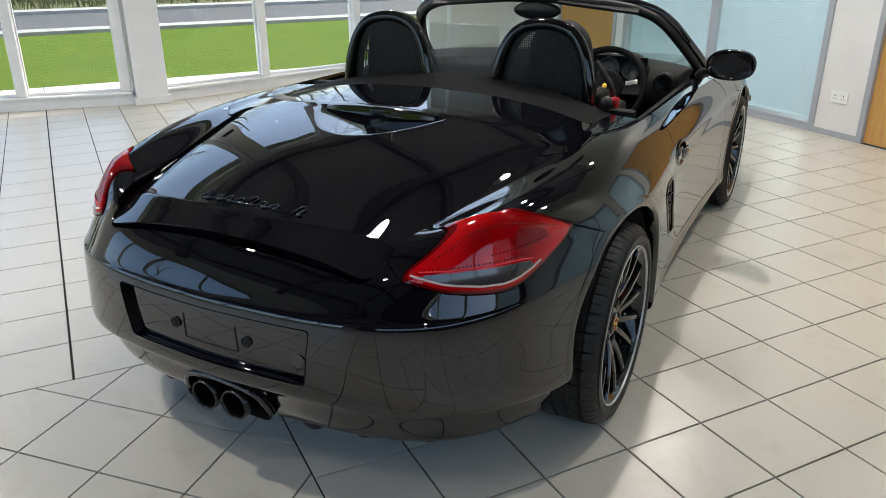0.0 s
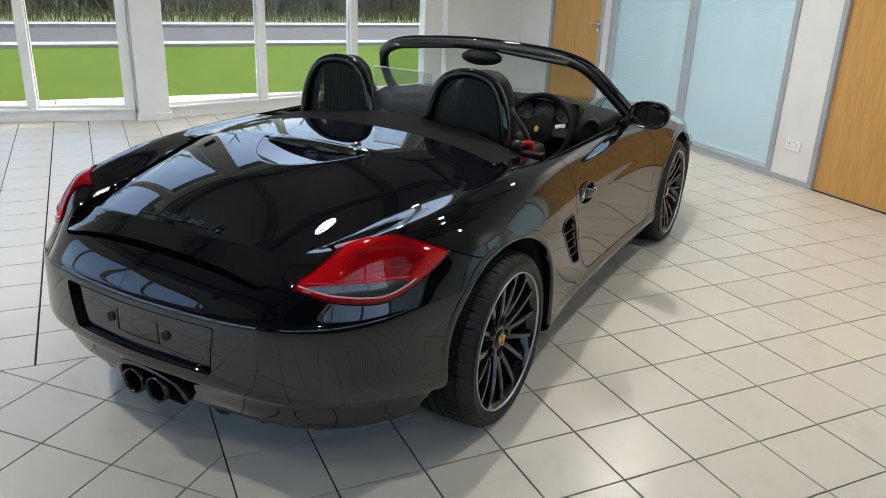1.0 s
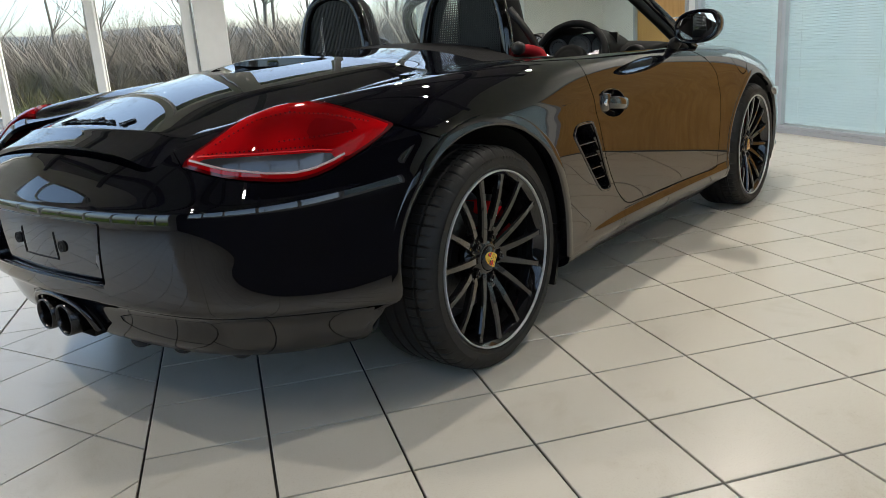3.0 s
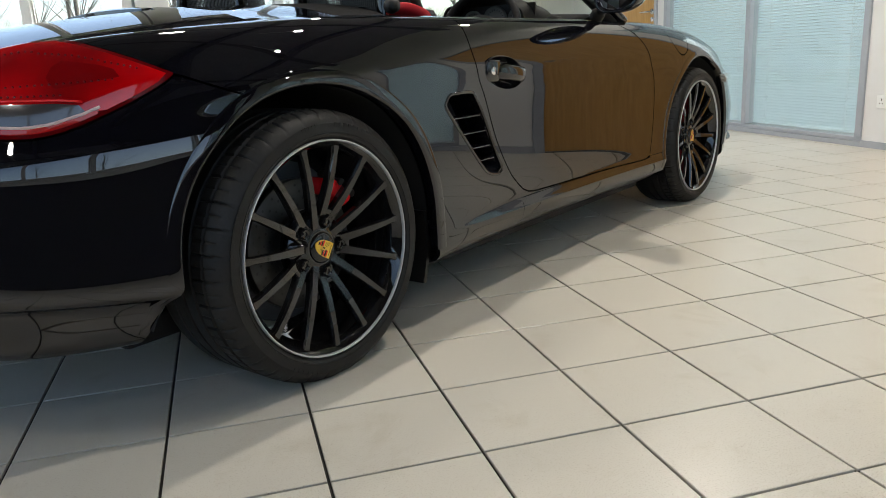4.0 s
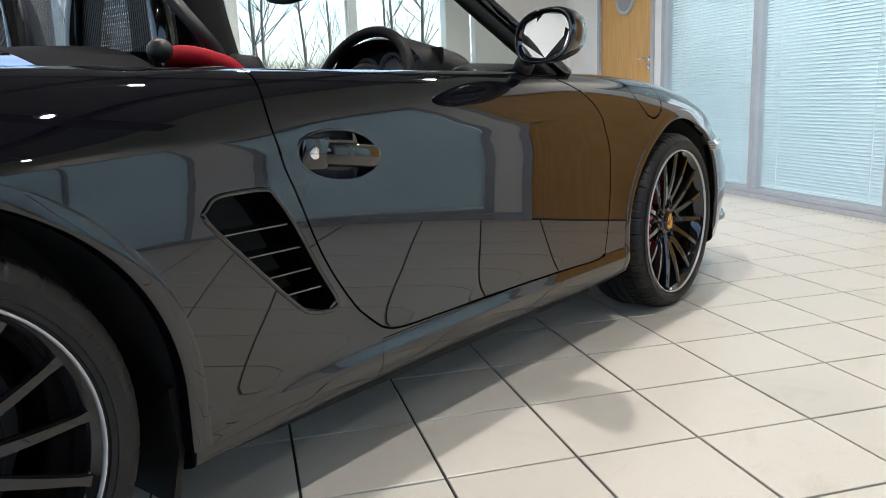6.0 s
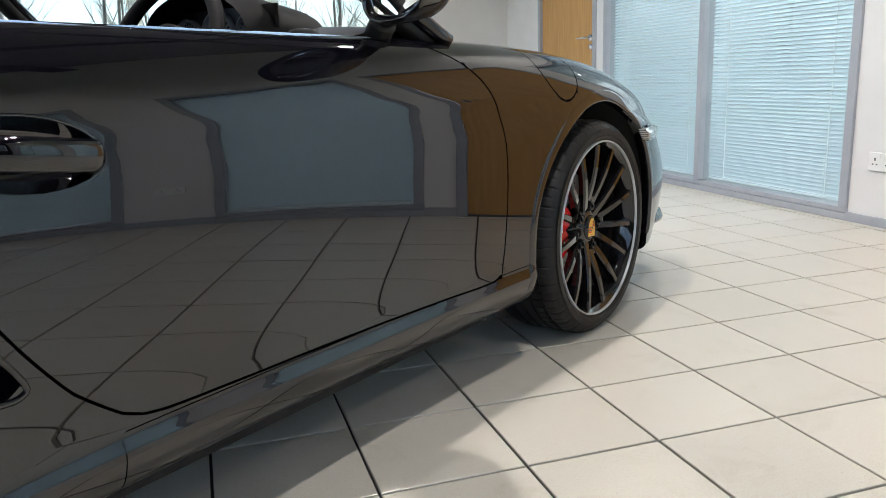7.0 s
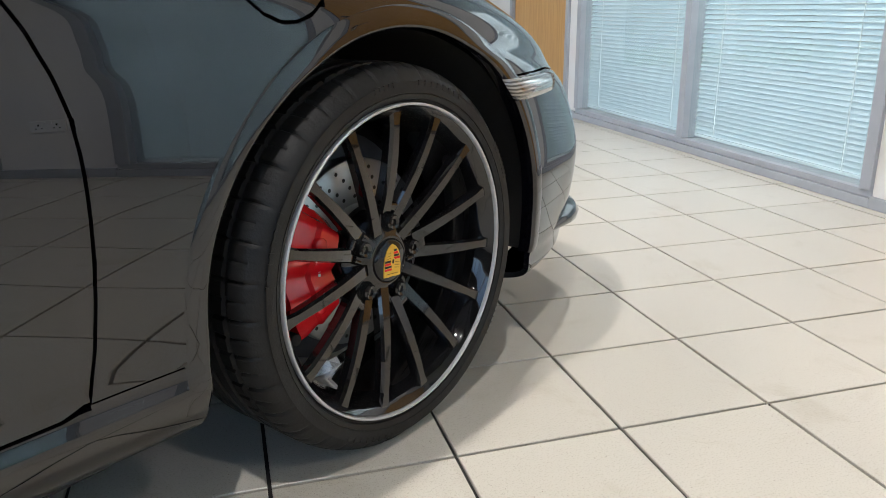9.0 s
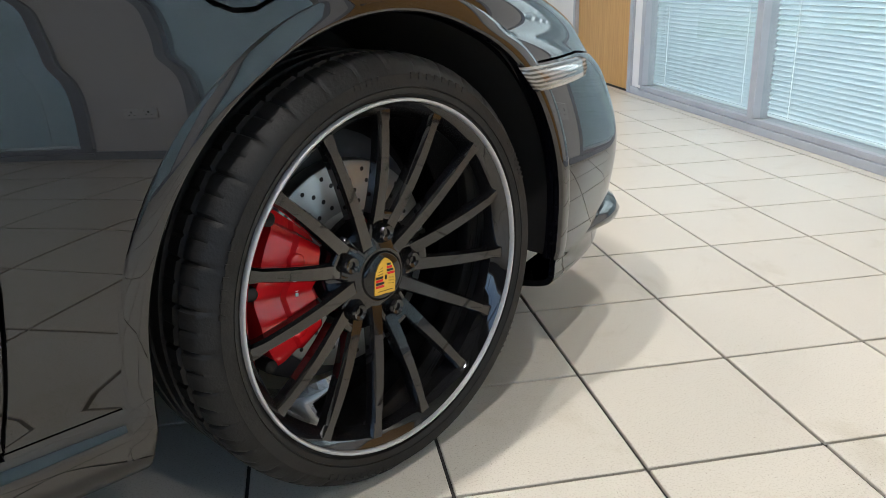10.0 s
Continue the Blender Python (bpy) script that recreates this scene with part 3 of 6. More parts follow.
# rows from the underside up to the deck edge: inset from the outline, then height, station by station
ROWS = [
    ([0.15, 0.15, 0.15] + [0.14] * 14, [0.212, 0.208, 0.20, 0.195, 0.195, 0.18, 0.17, 0.16, 0.15, 0.15, 0.15, 0.15, 0.14, 0.13, 0.13, 0.14, 0.14]),
    ([0.085, 0.085, 0.08, 0.062, 0.045, 0.02, 0.012, 0.02, 0.035, 0.036, 0.035, 0.03, 0.02, 0.04, 0.06, 0.08, 0.08], [0.222, 0.22, 0.212, 0.205, 0.20, 0.20, 0.19, 0.19, 0.185, 0.185, 0.18, 0.18, 0.17, 0.15, 0.14, 0.15, 0.15]),
    ([0.042, 0.042, 0.037, 0.03, 0.022, 0.01, 0.004, 0.006, 0.002, 0.002, 0.002, 0.005, 0.006, 0.02, 0.036, 0.045, 0.045], [0.325, 0.325, 0.315, 0.305, 0.285, 0.262, 0.25, 0.245, 0.242, 0.242, 0.24, 0.235, 0.22, 0.20, 0.19, 0.195, 0.195]),
    ([0.012, 0.012, 0.002, -0.014, -0.014, -0.006, 0, 0.006, 0.0095, 0.0095, 0.008, 0.004, 0, 0.01, 0.02, 0.02, 0.02], [0.356, 0.356, 0.346, 0.336, 0.312, 0.30, 0.295, 0.29, 0.288, 0.288, 0.285, 0.28, 0.26, 0.25, 0.24, 0.24, 0.24]),
    ([0, 0, 0, 0, 0, 0, 0, 0.006, 0.0108, 0.0108, 0.0095, 0.004, 0, 0, 0, 0, 0], [0.47, 0.47, 0.47, 0.46, 0.45, 0.44, 0.44, 0.43, 0.42, 0.42, 0.42, 0.42, 0.42, 0.40, 0.38, 0.36, 0.36]),
    ([0.003, 0.003, 0.005, 0.013, 0.014, 0.004, 0, 0.005, 0.0105, 0.0105, 0.0095, 0.005, 0.005, 0.02, 0.04, 0.05, 0.05], [0.575, 0.575, 0.575, 0.577, 0.585, 0.59, 0.59, 0.59, 0.60, 0.60, 0.60, 0.60, 0.59, 0.54, 0.50, 0.47, 0.46]),
    ([0.06, 0.06, 0.070, 0.066, 0.064, 0.034, 0.02, 0.018, 0.017, 0.017, 0.018, 0.026, 0.045, 0.08, 0.13, 0.14, 0.14], [0.665, 0.665, 0.690, 0.700, 0.720, 0.73, 0.73, 0.73, 0.72, 0.72, 0.72, 0.72, 0.70, 0.645, 0.60, 0.56, 0.55]),
    ([0.12, 0.12, 0.125, 0.112, 0.130, 0.116, 0.095, 0.07, 0.048, 0.048, 0.052, 0.075, 0.11, 0.16, 0.22, 0.24, 0.24], [0.725, 0.725, 0.752, 0.805, 0.832, 0.84, 0.835, 0.825, 0.805, 0.80, 0.80, 0.79, 0.765, 0.70, 0.645, 0.60, 0.59]),
    ([0.2, 0.2, 0.20, 0.24, 0.275, 0.26, 0.19, 0.145, 0.10, 0.10, 0.115, 0.17, 0.21, 0.25, 0.31, 0.34, 0.34], [0.76, 0.76, 0.762, 0.758, 0.792, 0.842, 0.87, 0.86, 0.852, 0.848, 0.842, 0.83, 0.80, 0.735, 0.68, 0.635, 0.62]),
]
# the bumper's shoulder turns over tightly round the tail, and softly along the sides
ROWS.insert(6, ([0.018, 0.018, 0.019, 0.025, 0.025] + [(a + b) / 2 for a, b in zip(ROWS[5][0], ROWS[6][0])][5:], [0.604, 0.604, 0.604, 0.606, 0.625] + [(a + b) / 2 for a, b in zip(ROWS[5][1], ROWS[6][1])][5:]))
SPINE_Y = [-0.52, -0.50, -0.44, -0.36, -0.24, -0.08, 0.15, 0.42, 0.8, 1.35, 1.9, 2.25, 2.5, 2.68, 2.8, 2.88, 2.92]
SPINE_Z = [0.812, 0.815, 0.822, 0.832, 0.846, 0.862, 0.880, 0.893, 0.893, 0.89, 0.87, 0.835, 0.795, 0.76, 0.735, 0.715, 0.71]


def body_section(s):
    o = spline(OUTLINE, s)
    a, b = spline(OUTLINE, max(0, s - 0.02)), spline(OUTLINE, min(16, s + 0.02))
    t = (b - a).normalized()
    if s < 1e-6:
        t = Vector((1, 0))
    if s > 16 - 1e-6:
        t = Vector((-1, 0))
    n = Vector((t.y, -t.x))
    pts = []
    for inset, height in ROWS:
        q = o - n * spline(inset, s)
        pts.append(Vector((max(q.x, 0.0), q.y, spline(height, s))))
    top = Vector((0, spline(SPINE_Y, s), spline(SPINE_Z, s)))
    edge = pts[-1]
    # a shallow valley runs between each rear wing and the lid
    dip = max(0.0, min(1.0, (s - 4.8) / 1.2, (8.2 - s) / 1.2))
    for f, plain, low in ((0.15, 0.0045, -0.015), (0.32, 0.009, 0.001), (0.6, 0.012, 0.008)):
        p = edge.lerp(top, f)
        p.z += plain + (low - plain) * dip
        pts.append(p)
    pts.append(top)
    return pts


def body_half(cols=15, rows=8):
    P = np.array([[tuple(spline(pts, r / rows)) for r in range((len(pts) - 1) * rows + 1)] for pts in (body_section(c / cols) for c in range(16 * cols + 1))])
    # ease the surface: firmly on the deck, lightly on the sides; the other half mirrors across x = 0
    flip = np.array([-1.0, 1.0, 1.0])
    high = np.clip((np.arange(P.shape[1]) / rows - 7.0) / 2.0, 0.05, 1.0)[None, :, None]
    for turn in range(260):
        pad = np.concatenate([P[1:2] * flip, P, P[-2:-1] * flip])
        P = P + 0.5 * high * ((pad[:-2] + pad[2:]) / 2 - P)
        if turn < 26:
            pad = np.concatenate([P[:, :1] * 2 - P[:, 1:2], P, P[:, -2:-1] * flip], axis=1)
            P = P + 0.4 * high * ((pad[:, :-2] + pad[:, 2:]) / 2 - P)
    P[0, :, 0] = P[-1, :, 0] = P[:, -1, 0] = 0.0
    bm = bmesh.new()
    grid = [[bm.verts.new(p) for p in col] for col in P]
    for a, b in zip(grid, grid[1:]):
        for i in range(len(a) - 1):
            bm.faces.new((a[i], b[i], b[i + 1], a[i + 1]))
    bmesh.ops.remove_doubles(bm, verts=bm.verts[:], dist=1e-5)
    return bm


def cut(bm, f, level):
    """Split every face along f = level."""
    value = {v: f(v.co) - level for v in bm.verts}
    fresh = set()
    for e in list(bm.edges):
        a, b = e.verts
        fa, fb = value[a], value[b]
        if fa * fb < 0:
            u = fa / (fa - fb)
            if 0.02 < u < 0.98:
                _, nv = bmesh.utils.edge_split(e, a, u)
                value[nv] = 0.0
                fresh.add(nv)
            elif u <= 0.02:
                value[a] = 0.0
                fresh.add(a)
            else:
                value[b] = 0.0
                fresh.add(b)
    for face in list(bm.faces):
        on = [v for v in face.verts if v in fresh]
        if len(on) == 2:
            i, j = (list(face.verts).index(v) for v in on)
            if abs(i - j) not in (1, len(face.verts) - 1):
                rest = [value[v] for v in face.verts if v not in on]
                if rest and min(rest) < 0 < max(rest):
                    bmesh.utils.face_split(face, on[0], on[1])
    return value


def take(bm, f, gap=0.004):
    """Cut the inside of f out of bm with an open joint round it; returns it as a mesh of its own."""
    if gap:
        cut(bm, f, gap / 2)
    cut(bm, f, -gap / 2)
    out = bmesh.new()
    made, gone = {}, []
    for face in list(bm.faces):
        c = sum((f(v.co) for v in face.verts)) / len(face.verts)
        if c < -gap / 2:
            for v in face.verts:
                if v not in made:
                    made[v] = out.verts.new(v.co)
            out.faces.new([made[v] for v in face.verts])
            gone.append(face)
        elif c < gap / 2:
            gone.append(face)
    bmesh.ops.delete(bm, geom=gone, context="FACES")
    out.normal_update()
    return out


def skin(bm, depth=0.012, mirrored=False, lift=0.0):
    """Give a panel its returned edges; optionally join the mirrored half."""
    if mirrored:
        dup = bmesh.ops.duplicate(bm, geom=bm.verts[:] + bm.faces[:])
        vs = [g for g in dup["geom"] if isinstance(g, bmesh.types.BMVert)]
        fs = [g for g in dup["geom"] if isinstance(g, bmesh.types.BMFace)]
        for v in vs:
            v.co.x = -v.co.x
        bmesh.ops.reverse_faces(bm, faces=fs)
        bmesh.ops.remove_doubles(bm, verts=[v for v in bm.verts if abs(v.co.x) < 1e-3], dist=2e-3)
    bm.normal_update()
    if lift:
        for v in bm.verts:
            v.co += v.normal * lift
    rim = [e for e in bm.edges if e.is_boundary]
    normal = {v: v.normal.copy() for e in rim for v in e.verts}
    for e in rim:
        e.smooth = False
    r = bmesh.ops.extrude_edge_only(bm, edges=rim)
    for g in r["geom"]:
        if isinstance(g, bmesh.types.BMVert):
            best = min((l for l in g.link_edges for l in [l.other_vert(g)] if l in normal), key=lambda w: (w.co - g.co).length, default=None)
            if best:
                g.co -= normal[best] * depth
    return bm


def mirror_copy(bm):
    q = bm.copy()
    for v in q.verts:
        v.co.x = -v.co.x
    bmesh.ops.reverse_faces(q, faces=q.faces[:])
    return q


def panel(name, bm, mat=None, label="", mirrored=False, both=False, lift=0.0, depth=0.012):
    mat = mat or PAINT
    obs = []
    if both:
        obs.append(part(name, skin(mirror_copy(bm), depth, lift=lift), mat, car, label, True))
    obs.insert(0, part(name, skin(bm, depth, mirrored=mirrored, lift=lift), mat, car, label, True))
    return obs


R_HUB, F_HUB = Vector((0, -0.014, 0.317)), Vector((0, 2.388, 0.308))


# wheel openings: hub, radius, shift ahead, stretch ahead and behind, how far the rear edge rakes back below the hub
ARCHES = [(R_HUB, 0.384, -0.01, 1.07, 0.925, 0.55), (F_HUB, 0.368, 0.02, 1.07, 1.05, 0.12)]


def arch_point(opening, a, grow=0.0, low=None):
    """A point (y, z) of the opening's edge at the angle a (0: ahead, pi: behind), or on its foot at the height low."""
    hub, r, shift, ahead, behind, rake = opening
    c = math.cos(a)
    y = hub.y + shift + (r + grow) * (ahead if c > 0 else behind) * c
    if low is None:
        return y, hub.z + (r + grow) * math.sin(a)
    return y - (rake * (hub.z - low) if c < 0 else 0.0), low


def arch(opening):
    hub, r, shift, ahead, behind, rake = opening

    def f(c):
        if c.x < 0.5:
            return 1.0
        dy, dz = c.y - hub.y - shift, c.z - hub.z
        if dz < 0 and dy < 0:
            dy = min(dy - rake * dz, 0.0)
        dy /= ahead if dy > 0 else behind
        return math.hypot(dy, dz) - r if dz > 0 else abs(dy) - r
    return f


DOOR = rounded([(0.655, 0.92), (0.64, 0.86), (0.625, 0.80), (0.62, 0.75), (0.63, 0.69), (0.65, 0.64), (0.712, 0.495), (0.785, 0.385), (0.83, 0.34), (0.90, 0.297), (1.05, 0.289), (1.3, 0.286), (1.6, 0.28), (1.83, 0.275), (1.868, 0.30), (1.895, 0.45),
                (1.893, 0.60), (1.845, 0.72), (1.765, 0.79), (1.66, 0.835), (1.58, 0.90), (1.5, 1.0), (0.72, 1.0)], 3)
VENT = rounded([(0.452, 0.602), (0.456, 0.622), (0.474, 0.636), (0.51, 0.640), (0.585, 0.638), (0.606, 0.624), (0.65, 0.56), (0.70, 0.47), (0.742, 0.402), (0.738, 0.386), (0.715, 0.383), (0.665, 0.394), (0.62, 0.43), (0.53, 0.52)], 3)
LAMP = rounded([(-0.222, 0.690), (-0.19, 0.713), (-0.13, 0.737), (-0.06, 0.768), (0.03, 0.800), (0.08, 0.815), (0.14, 0.820), (0.26, 0.806), (0.38, 0.776), (0.47, 0.748), (0.497, 0.738), (0.485, 0.728), (0.40, 0.692), (0.27, 0.652), (0.20, 0.638), (0.14, 0.634), (0.05, 0.640), (-0.08, 0.656), (-0.17, 0.675), (-0.215, 0.684)], 2)
LID = rounded([(-0.3, -0.784), (-0.1, -0.784), (0.06, -0.783), (0.20, -0.782), (0.32, -0.781), (0.40, -0.780), (0.436, -0.772), (0.455, -0.748), (0.468, -0.715), (0.490, -0.62), (0.52, -0.48), (0.548, -0.34), (0.575, -0.2), (0.606, -0.03), (0.604, 0.025), (0.575, 0.045), (0.44, 0.062), (0.25, 0.074), (-0.1, 0.08), (-0.3, 0.08)], 3)


def door_f(c):
    return polygon_distance(DOOR, c.y, c.z) if c.x > 0.72 else 1.0


def vent_f(c):
    return polygon_distance(VENT, c.y, c.z) if c.x > 0.6 else 1.0


def lamp_head(x):
    """How far ahead the lens reaches over the crest of the wing."""
    return float(np.interp(x, [0.45, 0.52, 0.60, 0.66, 0.70, 0.76], [-0.66, -0.585, -0.545, -0.49, -0.40, -0.10]))


def lamp_f(c):
    if c.y > -0.05 or c.x < 0.2:
        return 1.0
    return max(polygon_distance(LAMP, c.x + c.y, c.z) * 0.8, 0.008 - polygon_distance(LID, c.x, c.y), (c.y - lamp_head(c.x)) * 0.7)


def lid_f(c):
    if c.y > 0.6 or c.z < 0.6:
        return 1.0
    return max(polygon_distance(LID, c.x, c.y), 0.68 - c.z)


def bumper_line(p):
    return float(np.interp(p, [-0.95, -0.4, -0.28, -0.225, 0.14, 0.3, 0.497, 0.70, 0.9], [0.76, 0.76, 0.745, 0.69, 0.645, 0.66, 0.738, 0.682, 0.66]))


def bumper_f(c):
    return max(c.z - bumper_line(c.x + c.y), c.y + 0.1)


def niche_f(c):
    return max(abs(c.x) - 0.325 + 0.25 * (0.57 - c.z) * 0.6, c.z - 0.562, 0.402 - c.z, c.y + 0.3)


def exhaust_f(c):
    return (math.hypot(c.x / 0.145, max(0.0, c.z - 0.25) / 0.088) - 1) * 0.09 if c.y < -0.4 else 1.0


def cabin_f(c):
    front = 2.1 - 0.55 * (c.x / 0.78) ** 2
    rear = 0.63 - 0.10 * (c.x / 0.7) ** 2
    return max(abs(c.x) - 0.765, rear - c.y, c.y - front, 0.6 - c.z)


def cover_f(c):
    return max(abs(c.x) - 0.62 - 0.12 * max(0, c.y - 0.2), 0.375 - c.y - 0.03 * (c.x / 0.62) ** 2, c.y - 0.8, 0.7 - c.z)


def deck_rise(x, y):
    """How far the lid and the folded-roof covers rise above the deck."""
    u = max(0.0, min(1.0, (y + 0.7) / 0.75))
    w = max(0.0, min(1.0, (y - 0.40) / 0.20))
    return (0.040 * u ** 1.5 + 0.006 * w * w * (3 - 2 * w)) * max(0.0, 1 - (x / 0.66) ** 2)


def hatch_f(c):
    return max(abs(c.x) - 0.70, -0.05 - c.y + 1.2 * max(0.0, abs(c.x) - 0.625), c.y - 0.8, 0.7 - c.z)


def handle_f(c):
    dy, dz = c.y - 0.782, c.z - 0.682
    dz += 0.107 * dy
    return (math.hypot(dy / 0.108, dz / 0.048) - 1) * 0.05 if c.x > 0.6 else 1.0


FLAP_C = Vector((0.82, 2.19, 0.79))


def flap_f(c):
    d = c - FLAP_C
    return math.sqrt((d.y / 1.0) ** 2 + (d.z * 0.8) ** 2 + (d.x * 0.8) ** 2) - 0.10


def sill_f(c):
    return max(c.z - 0.283, 0.86 - c.y, c.y - 2.1)


def front_bumper_f(c):
    return max(c.z - (0.581 - 0.12 * max(0, c.y - 2.9)), 2.60 - c.y)


def hood_f(c):
    return max(abs(c.x) - (0.60 - 0.1 * max(0, c.y - 2.3)), 1.2 - c.y, c.y - 3.12 + 0.2 * c.x ** 2, 0.5 - c.z)


half = body_half()
BODY = BVHTree.FromBMesh(half)


def surf_x(y, z):
    return BODY.ray_cast(Vector((2, y, z)), Vector((-1, 0, 0)))[0].x


def surf_y(x, z):
    return BODY.ray_cast(Vector((max(abs(x), 1e-3), -3, z)), Vector((0, 1, 0)))[0].y


def surf_z(x, y):
    return BODY.ray_cast(Vector((max(abs(x), 1e-3), y, 2)), Vector((0, 0, -1)))[0].z


def lid_fit():
    """An even, low-order surface through the body where the lid lies: its coefficients."""
    rows, zs = [], []
    for x in np.linspace(0.01, 0.60, 25):
        for y in np.linspace(-0.66, 0.20, 40):
            if polygon_distance(LID, x, min(y, 0.0)) < 0.0:
                rows.append(lid_terms(x, y))
                zs.append(surf_z(x, y))
    return np.linalg.lstsq(np.array(rows), np.array(zs), rcond=None)[0]


def lid_terms(x, y):
    return [1, y, y * y, y ** 3, x * x, x * x * y, x * x * y * y, x ** 4]


LID_K = lid_fit()


def lid_crease(x):
    return -0.70 + 0.22 * x * x


def lid_z(x, y):
    """Height of the rear lid: smooth top, a hump ahead of the brake light, its scoop, and the folded spoiler edge."""
    c = lid_crease(x)
    z = float(np.dot(LID_K, lid_terms(x, max(y, c))))
    # the folded spoiler runs level from side to side, and the crown grows out of it
    u = max(0.0, min(1.0, (max(y, c) - c) / 0.40))
    z += (0.764 - 0.11 * x * x - float(np.dot(LID_K, lid_terms(x, c)))) * (1 - u) ** 2 * (1 + 2 * u)
    if y < c:
        slope = (np.dot(LID_K, lid_terms(x, c + 0.01)) - np.dot(LID_K, lid_terms(x, c))) / 0.01
        z += (slope + 0.26) * (y - c)
    side = max(0.0, abs(x) - float(np.interp(y, [-0.78, -0.2, 0.03], [0.30, 0.43, 0.48])))
    return z + deck_rise(x, y) - 0.4 * side * side + 0.05 * (0.19 - x * x) * math.sin(math.pi * max(0.0, min(1.0, (y + 0.72) / 0.72)))


def scoop_z(x, y):
    """The flat dish behind the high brake light."""
    if y > 0.022 or y < -0.30:
        return 9.0
    return lid_z(0, -0.225) + 0.02 * (y + 0.225) + 0.32 * x * x


def lid_sheet():
    bm = bmesh.new()
    xs, ys = np.linspace(0, 0.63, 106), np.linspace(-0.80, 0.10, 151)
    grid = [[bm.verts.new((x, y, min(lid_z(x, y), scoop_z(x, y)))) for y in ys] for x in xs]
    for a, b in zip(grid, grid[1:]):
        for i in range(len(ys) - 1):
            bm.faces.new((a[i], b[i], b[i + 1], a[i + 1]))
    return bm


def surf_p(p, z):
    """Point of the tail corner at x + y = p and height z, with its outward normal."""
    hit = BODY.ray_cast(Vector((p / 2 + 2, p / 2 - 2, z)), Vector((-1, 1, 0)).normalized())
    n = hit[1] if hit[1].dot(Vector((1, -1, 0.3))) > 0 else -hit[1]
    return hit[0], n


for one in ARCHES:
    opening = arch(one)
    take(half, opening, 0).free()
    for v in half.verts:
        # true up the few corners that the cut left inside the opening
        if opening(v.co) < 0:
            dy, dz = v.co.y - one[0].y - one[2], v.co.z - one[0].z
            if dz > 0:
                v.co.y, v.co.z = arch_point(one, math.atan2(dz, dy / (one[3] if dy > 0 else one[4])))
            else:
                v.co.y = arch_point(one, 0 if dy > 0 else math.pi, 0.0, v.co.z)[0]
take(half, cabin_f, 0).free()
lens = take(half, lamp_f, 0.0025)
panel("fuel_flap", take(half, flap_f, 0.004), label="round fuel filler flap in gloss black")
take(half, vent_f, 0).free()
door_bm = take(half, door_f, 0.0045)
take(door_bm, handle_f, 0).free()
old_lid = take(half, lid_f, 0.006)
old_lid.free()
panel("rear_lid", take(lid_sheet(), lid_f, 0.006), mirrored=True, lift=0.003, depth=0.03)
niche = take(half, niche_f, 0)
take(half, exhaust_f, 0).free()
panel("rear_bumper", take(half, bumper_f, 0.004), mirrored=True)
cover = take(half, cover_f, 0.004)
for v in cover.verts:
    v.co.z += deck_rise(v.co.x, v.co.y)
panel("roof_cover_front", cover, COVER, "matte black cover behind the seats", mirrored=True)
hatch = take(half, hatch_f, 0.004)
for v in hatch.verts:
    v.co.z += deck_rise(v.co.x, v.co.y)
panel("roof_cover_rear", hatch, mirrored=True)
panel("side_sill", take(half, sill_f, 0.002), both=True)
panel("front_bumper", take(half, front_bumper_f, 0.004), mirrored=True)
panel("bonnet", take(half, hood_f, 0.005), mirrored=True)
panel("rear_wing", take(half, lambda c: c.y - 1.2, 0), both=True)
panel("front_wing", half, both=True)

doors = panel("door", door_bm, both=True)


# rear lamps: red lens with a smoked clear lower window
def clear_f(c):
    p = c.x + c.y
    line = float(np.interp(p, [-0.215, -0.1, 0.05, 0.22, 0.34], [0.695, 0.698, 0.696, 0.690, 0.678]))
    return max(polygon_distance(LAMP, p, c.z) + 0.018, c.z - line)


